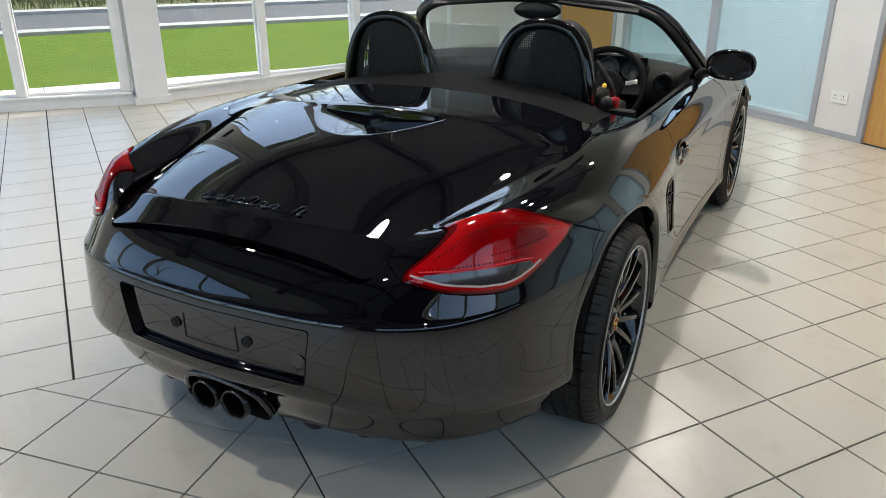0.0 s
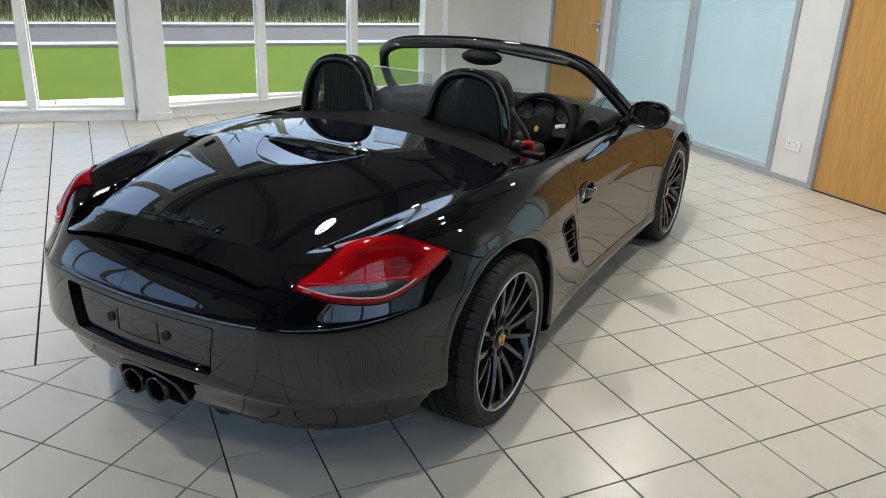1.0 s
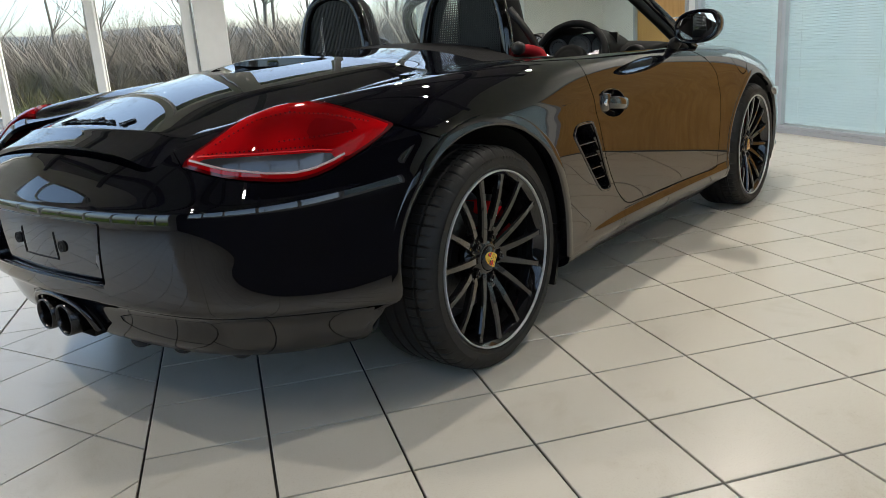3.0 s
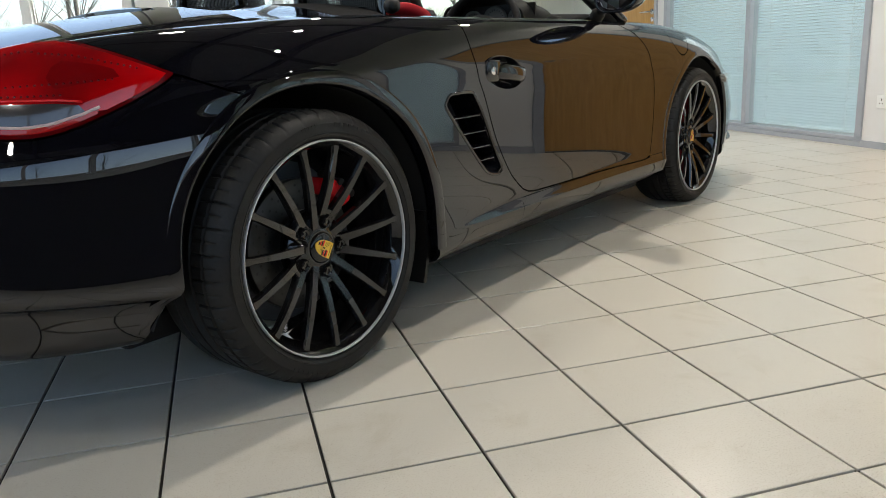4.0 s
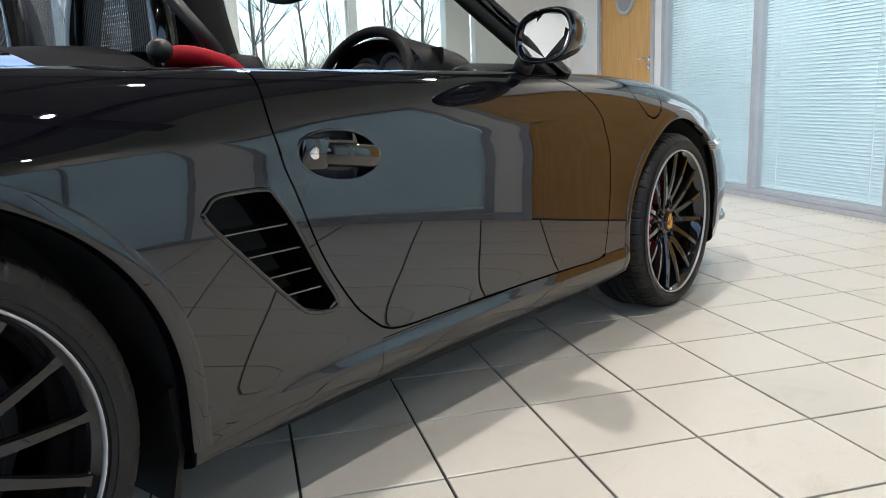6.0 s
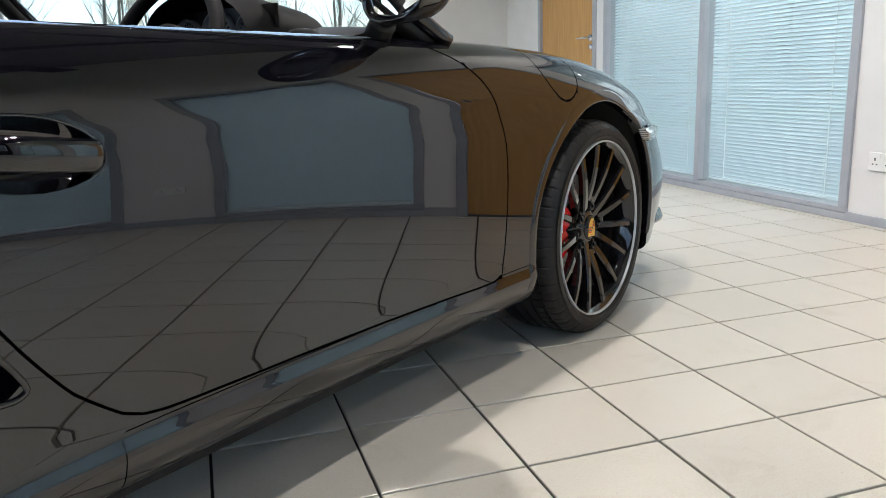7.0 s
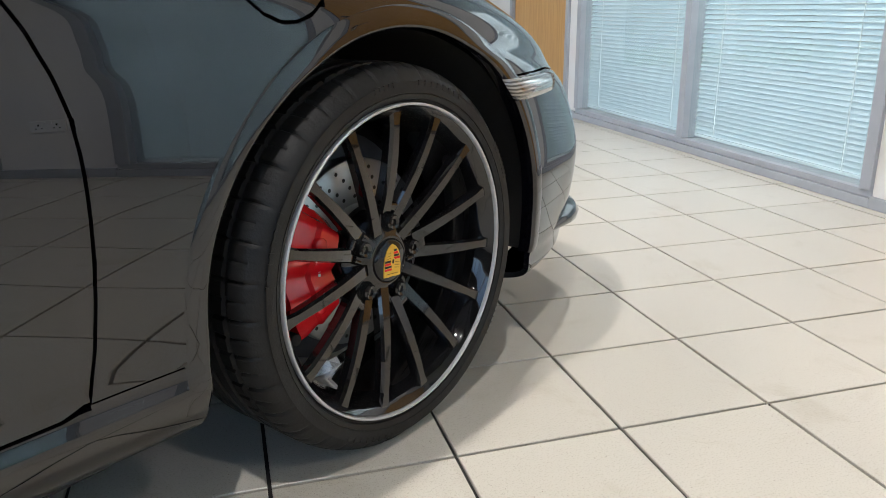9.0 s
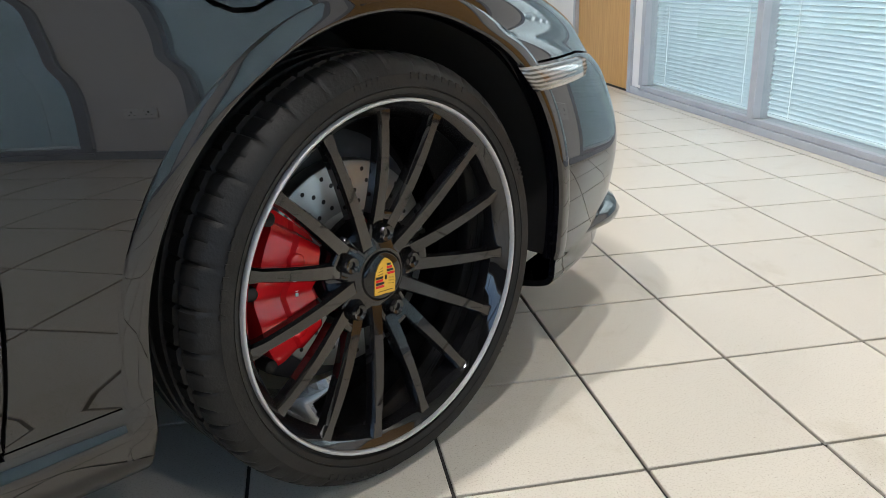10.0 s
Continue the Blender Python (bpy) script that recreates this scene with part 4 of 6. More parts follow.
PANEL = [(0.20, 0.716), (0.36, 0.733), (0.35, 0.748), (0.30, 0.760), (0.22, 0.768), (0.185, 0.745)]
PINK = material("pale_reflector_edge", (0.62, 0.42, 0.41), 0.2, Coat_Weight=1.0, Coat_Roughness=0.02)
LOW_P = [-0.215, -0.17, -0.08, 0.05, 0.14, 0.20, 0.27, 0.34]
LOW_Z = [0.684, 0.675, 0.656, 0.640, 0.634, 0.638, 0.652, 0.672]
for side in (1, -1):
    q = lens.copy() if side > 0 else mirror_copy(lens)
    right = lambda c, side=side: Vector((c.x * side, c.y, c.z))
    rim = take(q, lambda c: -polygon_distance(LAMP, right(c).x + c.y, c.z) - 0.008, 0)
    low = take(q, lambda c: clear_f(right(c)), 0)
    dark = take(q, lambda c: polygon_distance(PANEL, right(c).x + c.y, c.z), 0)
    for one in (q, rim, low, dark):
        for v in one.verts:
            c = right(v.co)
            n = BODY.find_nearest(c)[1]
            n = n if n.dot(Vector((0.6, -0.7, 0.4))) > 0 else -n
            u = max(0.0, min(1.0, -polygon_distance(LAMP, c.x + c.y, c.z) / 0.06))
            c = c + n * (0.003 + 0.013 * (1 - (1 - u) ** 2))
            v.co = right(c)
        one.normal_update()
    lamp_part = part("tail_lamp", skin(q, 0.02), RED_LENS, car, "red tail lamp lens", True)
    part("lens_rim", skin(rim, 0.02), DARK_RED, lamp_part, "darker red lens border", True)
    part("clear_window", skin(low, 0.02), CLEAR_LENS, lamp_part, "smoked clear lower lens", True)
    part("reflector_panel", skin(dark, 0.02), MID_RED, lamp_part, "dark red reflector", True)
    for name, ps, z_of, r, mat in (("window_edge", np.linspace(-0.19, 0.31, 26), lambda p: float(np.interp(p, LOW_P, LOW_Z)) + 0.0185, 0.0032, PINK),
                                   ("light_guide", np.linspace(-0.16, 0.27, 24), lambda p: float(np.interp(p, [-0.215, -0.1, 0.05, 0.22, 0.34], [0.695, 0.698, 0.696, 0.690, 0.678])) + 0.006, 0.0022, CALIPER)):
        bm = bmesh.new()
        pts = []
        for p in ps:
            c, n = surf_p(p, z_of(p))
            u = max(0.0, min(1.0, -polygon_distance(LAMP, p, c.z) / 0.06))
            c = c + n * (0.003 + 0.013 * (1 - (1 - u) ** 2))
            pts.append(Vector((c.x * side, c.y, c.z)))
        tube(bm, pts, r, 6)
        part(name, bm, mat, lamp_part, "", True)
    bm = bmesh.new()
    for ps, z_of in ((np.linspace(-0.10, 0.40, 34), lambda p: float(np.interp(p, [-0.1, 0.03, 0.14, 0.26, 0.40], [0.728, 0.772, 0.784, 0.775, 0.750]))),
                     (np.linspace(-0.14, 0.22, 26), lambda p: 0.709 - 0.02 * abs(p - 0.02)), (np.linspace(0.10, 0.34, 16), lambda p: 0.722 + 0.02 * p)):
        for p in ps:
            c, n = surf_p(p, z_of(p))
            u = max(0.0, min(1.0, -polygon_distance(LAMP, p, c.z) / 0.06))
            c = c + n * (0.0032 + 0.013 * (1 - (1 - u) ** 2))
            bmesh.ops.create_icosphere(bm, subdivisions=1, radius=0.0026, matrix=Matrix.Translation((c.x * side, c.y, c.z)))
    tagged(part("led_dots", bm, DARK_RED, lamp_part, "rows of dark red light points", True), kind="stuff")
lens.free()

# number plate niche in the rear bumper
dup = skin(niche, -0.021, mirrored=True)
for v in dup.verts:
    v.co.y += 0.018
niche_part = part("plate_niche", dup, PAINT, car, "empty gloss black number plate niche", "crisp")
bm = bmesh.new()
tube(bm, [(x, -0.876 + 0.09 * x * x * 2, 0.397) for x in np.linspace(-0.295, 0.295, 15)], 0.009, 8)
part("niche_ledge", bm, PAINT, niche_part, "", True)
for a, b in (((-0.09, 0.520), (-0.092, 0.446)), ((-0.092, 0.446), (0.092, 0.446)), ((0.092, 0.446), (0.09, 0.520))):
    bm = bmesh.new()
    pts = []
    for k in range(7):
        x, z = a[0] + (b[0] - a[0]) * k / 6, a[1] + (b[1] - a[1]) * k / 6
        pts.append((x, surf_y(x, z) + 0.0175, z))
    tube(bm, pts, 0.0022, 6)
    part("mount_groove", bm, UNDER, niche_part, "", True)
for x in (-0.122, 0.125):
    bm = bmesh.new()
    y = surf_y(x, 0.484) + 0.018
    lathe(bm, [(y - 0.007, 0.0), (y - 0.007, 0.006), (y - 0.002, 0.007), (y - 0.002, 0.011), (y - 0.006, 0.012), (y - 0.006, 0.015), (y + 0.01, 0.016)], 20, axis="Y", m=Matrix.Translation((x, 0, 0.484)))
    part("plate_screw", bm, UNDER, niche_part, "black plate screw", True)
bm = bmesh.new()
y = surf_y(0.278, 0.46) + 0.018
lathe(bm, [(y - 0.0015, 0.0), (y - 0.0015, 0.021), (y - 0.0005, 0.0235), (y + 0.01, 0.024)], 24, axis="Y", m=Matrix.Translation((0.278, 0, 0.46)))
part("tow_eye_cap", bm, PAINT, car, "", True)

# lower bumper: black diffuser lip with ribs, twin tail pipes in the middle
bm = bmesh.new()
rows = []
for k in range(33):
    u = -1 + 2 * k / 32
    s = abs(u) * 3.6
    o = spline(OUTLINE, s)
    x, y = math.copysign(o.x, u), o.y
    rows.append([bm.verts.new((x * 0.93, y + 0.09, 0.29 - 0.04 * abs(u))), bm.verts.new((x * 0.91, y + 0.11, 0.265 - 0.03 * abs(u))), bm.verts.new((x * 0.86, y + 0.17, 0.25 - 0.03 * abs(u))), bm.verts.new((x * 0.78, y + 0.32, 0.24 - 0.02 * abs(u)))])
for a, b in zip(rows, rows[1:]):
    for i in range(3):
        bm.faces.new((a[i], b[i], b[i + 1], a[i + 1]))
part("diffuser", bm, BLACK_GLOSS, car, "gloss black lower rear valance", True)
for x in (-0.60, -0.46, -0.30, 0.24, 0.38, 0.54):
    y = -0.80 + 0.42 * x * x
    bm = bmesh.new()
    lathe(bm, [(y - 0.004, 0.0), (y - 0.004, 0.022), (y + 0.004, 0.027), (y + 0.14, 0.027)], 20, axis="Y", m=Matrix.Translation((x, 0, 0.216 - 0.02 * abs(x))) @ Matrix.Diagonal((1.3, 1, 0.75, 1)))
    part("diffuser_rib", bm, UNDER, car, "", True)
bm = bmesh.new()
tube(bm, smooth_path([(-0.150, -0.83, 0.243), (-0.140, -0.846, 0.285), (-0.105, -0.860, 0.320), (0, -0.868, 0.338), (0.105, -0.860, 0.320), (0.140, -0.846, 0.285), (0.150, -0.83, 0.243)], 6), 0.009, 8)
part("exhaust_surround", bm, PAINT, car, "", True)
bm = bmesh.new()
lathe(bm, [(-0.84, 0.155), (-0.70, 0.14), (-0.70, 0.0)], 32, axis="Y", m=Matrix.Translation((0, 0, 0.25)) @ Matrix.Diagonal((0.98, 1, 0.6, 1)))
for v in bm.verts:
    v.co.z = max(v.co.z, 0.226)
part("exhaust_recess", bm, UNDER, car, "", True)
STEEL = material("dark_steel", (0.05, 0.05, 0.052), 0.25, 0.9)
for x in (-0.053, 0.053):
    bm = bmesh.new()
    lathe(bm, [(-0.60, 0.036), (-0.86, 0.037), (-0.872, 0.039), (-0.876, 0.042), (-0.874, 0.045), (-0.85, 0.046), (-0.60, 0.044)], 32, axis="Y", m=Matrix.Translation((x, 0, 0.268)))
    pipe = part("tail_pipe", bm, STEEL, car, "dark steel round tail pipe", True)
    bm = bmesh.new()
    lathe(bm, [(-0.74, 0.0), (-0.74, 0.037)], 24, axis="Y", m=Matrix.Translation((x, 0, 0.268)))
    part("pipe_bore", bm, UNDER, pipe)
for s in (1, -1):
    bm = bmesh.new()
    pts = []
    for k in range(9):
        o = spline(OUTLINE, 2.75 + k * 0.16)
        pts.append((s * (o.x - 0.003), o.y + 0.004, 0.325 + 0.012 * k / 8))
    tube(bm, pts, [0.002] + [0.005] * 7 + [0.002], 8)
    part("rear_reflector", bm, BLACK_GLOSS, car, "slim dark reflector in the bumper corner", True)

# high brake light across the head of the scoop, and the raised script badge as plain strokes
bm = bmesh.new()
rows = []
for k in range(25):
    u = -1 + k / 12
    x = 0.215 * u
    tip = (1 - u * u) ** 0.35 if abs(u) < 1 else 0.0
    top, low = lid_z(abs(x), 0.035), min(lid_z(abs(x), 0.01), scoop_z(abs(x), 0.01))
    rows.append([bm.verts.new(p) for p in ((x, 0.058, top - 0.004), (x, 0.052, top + 0.004 + 0.002 * tip), (x, 0.020, top + 0.004 + 0.003 * tip), (x, 0.004, top + 0.001 + 0.001 * tip), (x, 0.002, low + 0.3 * (top - low)), (x, 0.010, low - 0.006))])
for a, b in zip(rows, rows[1:]):
    for i in range(5):
        bm.faces.new((a[i], b[i], b[i + 1], a[i + 1]))
for r in (rows[0][::-1], rows[-1]):
    bm.faces.new(r)
part("high_brake_light", bm, BLACK_GLOSS, car, "dark high-level brake light bar", "crisp")


def on_lid(x, y, h=0.003):
    return Vector((x, y, lid_z(abs(x), y) + 0.003 + h))


bm = bmesh.new()
tube(bm, [on_lid(x, -0.662 + 0.004 * math.sin(x * 40), 0.002) for x in np.linspace(-0.175, 0.12, 16)], 0.0028, 6)
badge = part("script_badge", bm, BLACK_GLOSS, car, "black raised badge strokes on the lid", True)
for k in range(9):
    if k == 7:
        continue
    x = -0.165 + k * 0.040
    tall = 0.034 if k in (0, 4, 8) else 0.018
    y = -0.662
    bm = bmesh.new()
    tube(bm, [on_lid(p.x, p.y) for p in smooth_path([(x - 0.016, y - 0.004, 0), (x - 0.004, y + tall, 0), (x + 0.010, y + tall * 0.7, 0), (x + 0.002, y - 0.004, 0), (x + 0.017, y - 0.002, 0)], 4)], 0.0026, 6)
    part("badge_stroke", bm, BLACK_GLOSS, badge, "", True)

# ------------------------------------------------------------ wheels
def wheel(hub, x_face, r_tyre, width, r_rim, turn, caliper, side, name_label):
    """One wheel: the barrel is the mesh, tyre, spokes and brake are its parts. Its outer face looks along +x."""
    m = pose(x_face * side, hub.y, hub.z, 0, 0, 0 if side > 0 else 180)
    bm = bmesh.new()
    lathe(bm, [(-0.004, r_rim - 0.006), (-0.012, r_rim - 0.014), (-0.02, r_rim - 0.02), (-0.05, r_rim - 0.028), (-0.12, r_rim - 0.034), (-width + 0.03, r_rim - 0.03), (-width + 0.01, r_rim - 0.004), (-width, r_rim)], 72)
    w = part("wheel", bm, RIM_BLACK, car, name_label, True, m)
    bm = bmesh.new()
    lathe(bm, [(-0.008, r_rim + 0.0005), (0.000, r_rim), (0.002, r_rim - 0.0008), (0.002, r_rim - 0.0030), (0.000, r_rim - 0.0044), (-0.008, r_rim - 0.005)], 96)
    part("rim_lip", bm, SILVER, w, "bright machined rim edge", True)
    # tyre
    bm = bmesh.new()
    R = r_tyre
    prof = [(-width + 0.012, r_rim - 0.01), (-width - 0.004, (R + r_rim) / 2), (-width + 0.012, R - 0.014), (-width + 0.03, R - 0.004)]
    flat0, flat1 = -width + 0.045, -0.05
    for k in range(4):
        c = flat0 + (flat1 - flat0) * (k + 0.5) / 4
        h = (flat1 - flat0) / 8
        prof += [(c - h + 0.005, R), (c + h - 0.005, R), (c + h - 0.003, R - 0.006), (c + h + 0.003, R - 0.006)]
    prof += [(-0.042, R), (-0.026, R - 0.003), (-0.014, R - 0.009), (-0.004, R - 0.02), (0.003, R - 0.034), (0.0035, R - 0.036), (0.0022, R - 0.0365), (0.0022, R - 0.038), (0.0042, R - 0.0385), (0.005, (R + r_rim) / 2 + 0.002), (0.005, (R + r_rim) / 2 - 0.002), (0.0045, r_rim + 0.0155), (0.0028, r_rim + 0.015), (0.0028, r_rim + 0.0135), (0.004, r_rim + 0.013), (0.0, r_rim + 0.006), (-0.004, r_rim + 0.005), (-0.008, r_rim - 0.004)]
    n = 504
    rings = lathe(bm, prof, n)
    first = len(prof) - 18
    for k in range(n):
        if k % 7 == 0:
            for i in range(first - 4, first + (4 if k % 14 == 0 else 2)):
                v = rings[k][i]
                f = 1 - (0.0055 if k % 14 == 0 else 0.003) / math.hypot(v.co.y, v.co.z) * (1 if i < first + 2 else 0.5)
                v.co.y *= f
                v.co.z *= f
        # flat contact on the floor
    for v in bm.verts:
        if v.co.z < -(hub.z - 0.001):
            v.co.z = -(hub.z - 0.001)
    part("tyre", bm, RUBBER, w, "low-profile black tyre", "crisp")
    # raised moulded marks on the sidewall
    bm = bmesh.new()
    rm = (R + r_rim) / 2
    for start, count, step in ((62, 8, 3.0), (95, 5, 2.0), (20, 9, 1.8), (150, 8, 3.0), (238, 8, 3.0), (318, 6, 2.2)):
        for k in range(count):
            a = math.radians(start + k * step)
            bmesh.ops.create_cube(bm, size=1, matrix=pose(0.0048, rm * math.cos(a), rm * math.sin(a), math.degrees(a)) @ Matrix.Diagonal((0.002, 0.008, 0.0065 if step > 2.5 else 0.003, 1)))
    tagged(part("sidewall_moulding", bm, RUBBER, w), kind="stuff")
    # hub and spokes
    bm = bmesh.new()
    lathe(bm, [(-0.085, 0.09), (-0.068, 0.0895), (-0.058, 0.084), (-0.050, 0.066), (-0.042, 0.044), (-0.038, 0.037), (-0.046, 0.034)], 40)
    part("hub", bm, RIM_BLACK, w, "", True)

    def spoke_face(u):
        return -0.046 + 0.034 * u + 0.007 * math.sin(math.pi * u)

    # a pad round each bolt, out of which a pair of spokes grows
    bm = bmesh.new()
    loops = []
    for k in range(36):
        th = math.tau * k / 36
        c, t = math.cos(th), math.sin(th)
        reach = (0.046 if c > 0 else 0.029)
        grow = (abs(c / reach) ** 2.8 + abs(t / 0.0265) ** 2.8) ** (-1 / 2.8)
        if c > 0.75:
            grow *= 1 - 0.30 * ((c - 0.75) / 0.25) ** 0.7
        loop = []
        for r, dx in ((0.0175, -0.016), (0.0178, -0.002), (0.0190, 0.0), (grow - 0.003, 0.0), (grow, -0.003), (grow + 0.001, -0.022)):
            rad = 0.063 + r * c
            loop.append(bm.verts.new((spoke_face(max(0.0, min(1.0, (rad - 0.070) / 0.176))) - 0.001 + dx, rad, r * t)))
        loops.append(loop)
    for a, b in zip(loops, loops[1:] + loops[:1]):
        for i in range(5):
            bm.faces.new((a[i], b[i], b[i + 1], a[i + 1]))
    pad = bpy.data.meshes.new("bolt_pad")
    bm.to_mesh(pad)
    bm.free()
    pad.materials.append(RIM_BLACK)
    for f in pad.polygons:
        f.use_smooth = True
    for k in range(5):
        ob = new("bolt_pad", pad)
        ob.parent = w
        ob.matrix_basis = pose(0, 0, 0, turn - 12 + 72 * k)

    def spoke_mesh(delta):
        bm = bmesh.new()
        sects = []
        for k in range(9):
            u = k / 8
            a1 = math.radians(delta)
            p0 = Vector((0, 0.070, math.copysign(0.0125, delta))) if abs(delta) < 20 else Vector((0, math.cos(a1) * 0.036, math.sin(a1) * 0.036))
            p1 = Vector((0, math.cos(a1) * (r_rim - 0.012), math.sin(a1) * (r_rim - 0.012)))
            c = p0.lerp(p1, u)
            along = (p1 - p0).normalized()
            t = Vector((0, -along.z, along.y))
            wdt = 0.0086 + 0.0038 * (1 - u) + 0.003 * max(0, u - 0.92) / 0.08
            xf = spoke_face(u)
            back = xf - 0.020 - 0.004 * (1 - u)
            sects.append([bm.verts.new(c + t * s + Vector((x, 0, 0))) for s, x in ((-wdt * 0.8, back), (-wdt, xf - 0.006), (-wdt + 0.003, xf), (wdt - 0.003, xf), (wdt, xf - 0.006), (wdt * 0.8, back))])
        for p, q in zip(sects, sects[1:]):
            for i in range(6):
                bm.faces.new((p[i], p[(i + 1) % 6], q[(i + 1) % 6], q[i]))
        bm.faces.new(sects[0][::-1])
        bm.faces.new(sects[-1])
        me = bpy.data.meshes.new("spoke")
        bm.to_mesh(me)
        bm.free()
        me.materials.append(RIM_BLACK)
        return me
    for delta in (-12, 12, 36):
        me = spoke_mesh(delta)
        for k in range(5):
            ob = new("spoke", me)
            ob.parent = w
            ob.matrix_basis = pose(0, 0, 0, turn - 12 + 72 * k)
    bm = bmesh.new()
    lathe(bm, [(-0.062, 0.0170), (-0.056, 0.0150), (-0.054, 0.0130), (-0.046, 0.0138), (-0.039, 0.0130), (-0.036, 0.0110), (-0.038, 0.006), (-0.041, 0.0055), (-0.041, 0.0)], 18)
    bolt = bpy.data.meshes.new("wheel_bolt")
    bm.to_mesh(bolt)
    bm.free()
    bolt.materials.append(RIM_BLACK)
    for k in range(5):
        a = math.radians(turn - 12 + 72 * k)
        ob = new("wheel_bolt", bolt)
        ob.parent = w
        ob.location = (0, 0.063 * math.cos(a), 0.063 * math.sin(a))
    # centre cap with a plain coloured shield
    bm = bmesh.new()
    lathe(bm, [(-0.045, 0.037), (-0.037, 0.0365), (-0.034, 0.032), (-0.033, 0.0)], 32)
    cap = part("centre_cap", bm, BLACK_GLOSS, w, "", True)
    a0 = math.radians(turn_cap[name_label])
    rot = pose(0, 0, 0, math.degrees(a0))
    shield = [(-0.0195, 0.0255), (-0.010, 0.0262), (0.0, 0.0255), (0.010, 0.0262), (0.0195, 0.0255), (0.0200, 0.008), (0.0180, -0.008), (0.0130, -0.019), (0.0065, -0.0255), (0.0, -0.0285), (-0.0065, -0.0255), (-0.0130, -0.019), (-0.0180, -0.008), (-0.0200, 0.008)]
    def plate(poly, x, mat, name, par, label=""):
        bm = bmesh.new()
        top = [bm.verts.new(rot @ Vector((x, p, q))) for p, q in poly]
        low = [bm.verts.new(rot @ Vector((x - 0.003, p, q))) for p, q in poly]
        bm.faces.new(top)
        for i in range(len(poly)):
            j = (i + 1) % len(poly)
            bm.faces.new((top[i], low[i], low[j], top[j]))
        return part(name, bm, mat, par, label)
    plate(shield, -0.0318, GOLD, "shield", w, "gold shield emblem with red and black bars")
    for k in range(4):
        # striped quarters, and thin dark strokes in the plain ones
        z0 = 0.0150 - k * 0.0045
        plate([(0.0025, z0 - 0.0034), (0.0180, z0 - 0.0034), (0.0185, z0), (0.0025, z0)], -0.0311, CALIPER if k % 2 == 0 else BLACK_GLOSS, "emblem_bar", w)
        z0 = -0.0030 - k * 0.0045
        y0 = 0.0170 - 0.0026 * k
        plate([(-y0, z0 - 0.0034), (-0.0025, z0 - 0.0034), (-0.0025, z0), (-y0 - 0.001, z0)], -0.0311, CALIPER if k % 2 == 0 else BLACK_GLOSS, "emblem_bar", w)
        if k < 3:
            plate([(-0.0165, 0.0125 - k * 0.0045), (-0.0050, 0.0105 - k * 0.0045), (-0.0050, 0.0111 - k * 0.0045), (-0.0165, 0.0131 - k * 0.0045)], -0.0313, BLACK_GLOSS, "emblem_stroke", w)
            plate([(0.0050, -0.0060 - k * 0.0045), (0.0145 - 0.0022 * k, -0.0045 - k * 0.0045), (0.0145 - 0.0022 * k, -0.0039 - k * 0.0045), (0.0050, -0.0054 - k * 0.0045)], -0.0313, BLACK_GLOSS, "emblem_stroke", w)
    plate([(-0.0140, 0.0205), (0.0140, 0.0205), (0.0140, 0.0213), (-0.0140, 0.0213)], -0.0313, BLACK_GLOSS, "emblem_stroke", w)
    plate([(-0.0050, 0.0060), (0.0050, 0.0060), (0.0048, -0.0030), (0.0, -0.0075), (-0.0048, -0.0030)], -0.0306, GOLD, "emblem_heart", w)
    plate([(-0.0016, 0.0040), (0.0022, 0.0030), (0.0014, -0.0036), (-0.0020, -0.0030)], -0.0302, BLACK_GLOSS, "emblem_stroke", w)
    # brake disc, drilled
    bm = bmesh.new()
    lathe(bm, [(-0.112, 0.085), (-0.112, 0.158), (-0.114, 0.16), (-0.140, 0.16), (-0.142, 0.158), (-0.142, 0.085)], 64)
    lathe(bm, [(-0.112, 0.085), (-0.085, 0.083), (-0.08, 0.078), (-0.08, 0.0)], 48)
    # same steel on both axles; the rear copy has shade in its colour
    disc = part("brake_disc", bm, BRIGHT_DISC if width < 0.25 else SHADED_DISC, w, "drilled steel brake disc", True)
    bm = bmesh.new()
    for k in range(24):
        for j in range(4):
            a = math.radians(k * 15 + j * 5.3)
            r = 0.098 + j * 0.016
            lathe(bm, [(-0.1115, 0.0), (-0.1115, 0.0036)], 8, m=Matrix.Translation((0, r * math.cos(a), r * math.sin(a))))
    tagged(part("disc_drilling", bm, DARK_HOLE, disc), kind="stuff")
    # backing plate closes the view behind the disc
    bm = bmesh.new()
    lathe(bm, [(-0.165, 0.0), (-0.165, 0.19), (-0.172, 0.2)], 40)
    part("backing_plate", bm, DULL_STEEL, w, "dull dark grey dust shield", True)
    # caliper
    bm = bmesh.new()
    arc = []
    a_mid, a_half, r0, r1 = caliper
    for k in range(49):
        u = k / 48
        a = math.radians(a_mid - a_half + 2 * a_half * u)
        ease = math.sin(math.pi * min(1, max(0, u))) ** 0.4
        lump = 0.011 * min(1.0, max(0.0, 1.6 * abs(math.sin(u * 2 * math.pi)) - 0.15)) - (0.012 if abs(u - 0.5) > 0.42 else 0.0)
        lo_, hi = r0 + 0.008 * (1 - ease), r1 - 0.01 * (1 - ease)
        face = -0.061 + lump - 0.016 * (1 - ease)
        prof = [(-0.15, lo_ + 0.01), (-0.105, lo_), (face - 0.008, lo_ + 0.002), (face, lo_ + 0.010), (face + 0.002, lo_ * 0.55 + hi * 0.45), (face + 0.002, lo_ * 0.45 + hi * 0.55), (face - 0.005, lo_ * 0.4 + hi * 0.6), (face - 0.006, hi - 0.012), (face - 0.01, hi - 0.002), (-0.11, hi), (-0.15, hi - 0.006)]
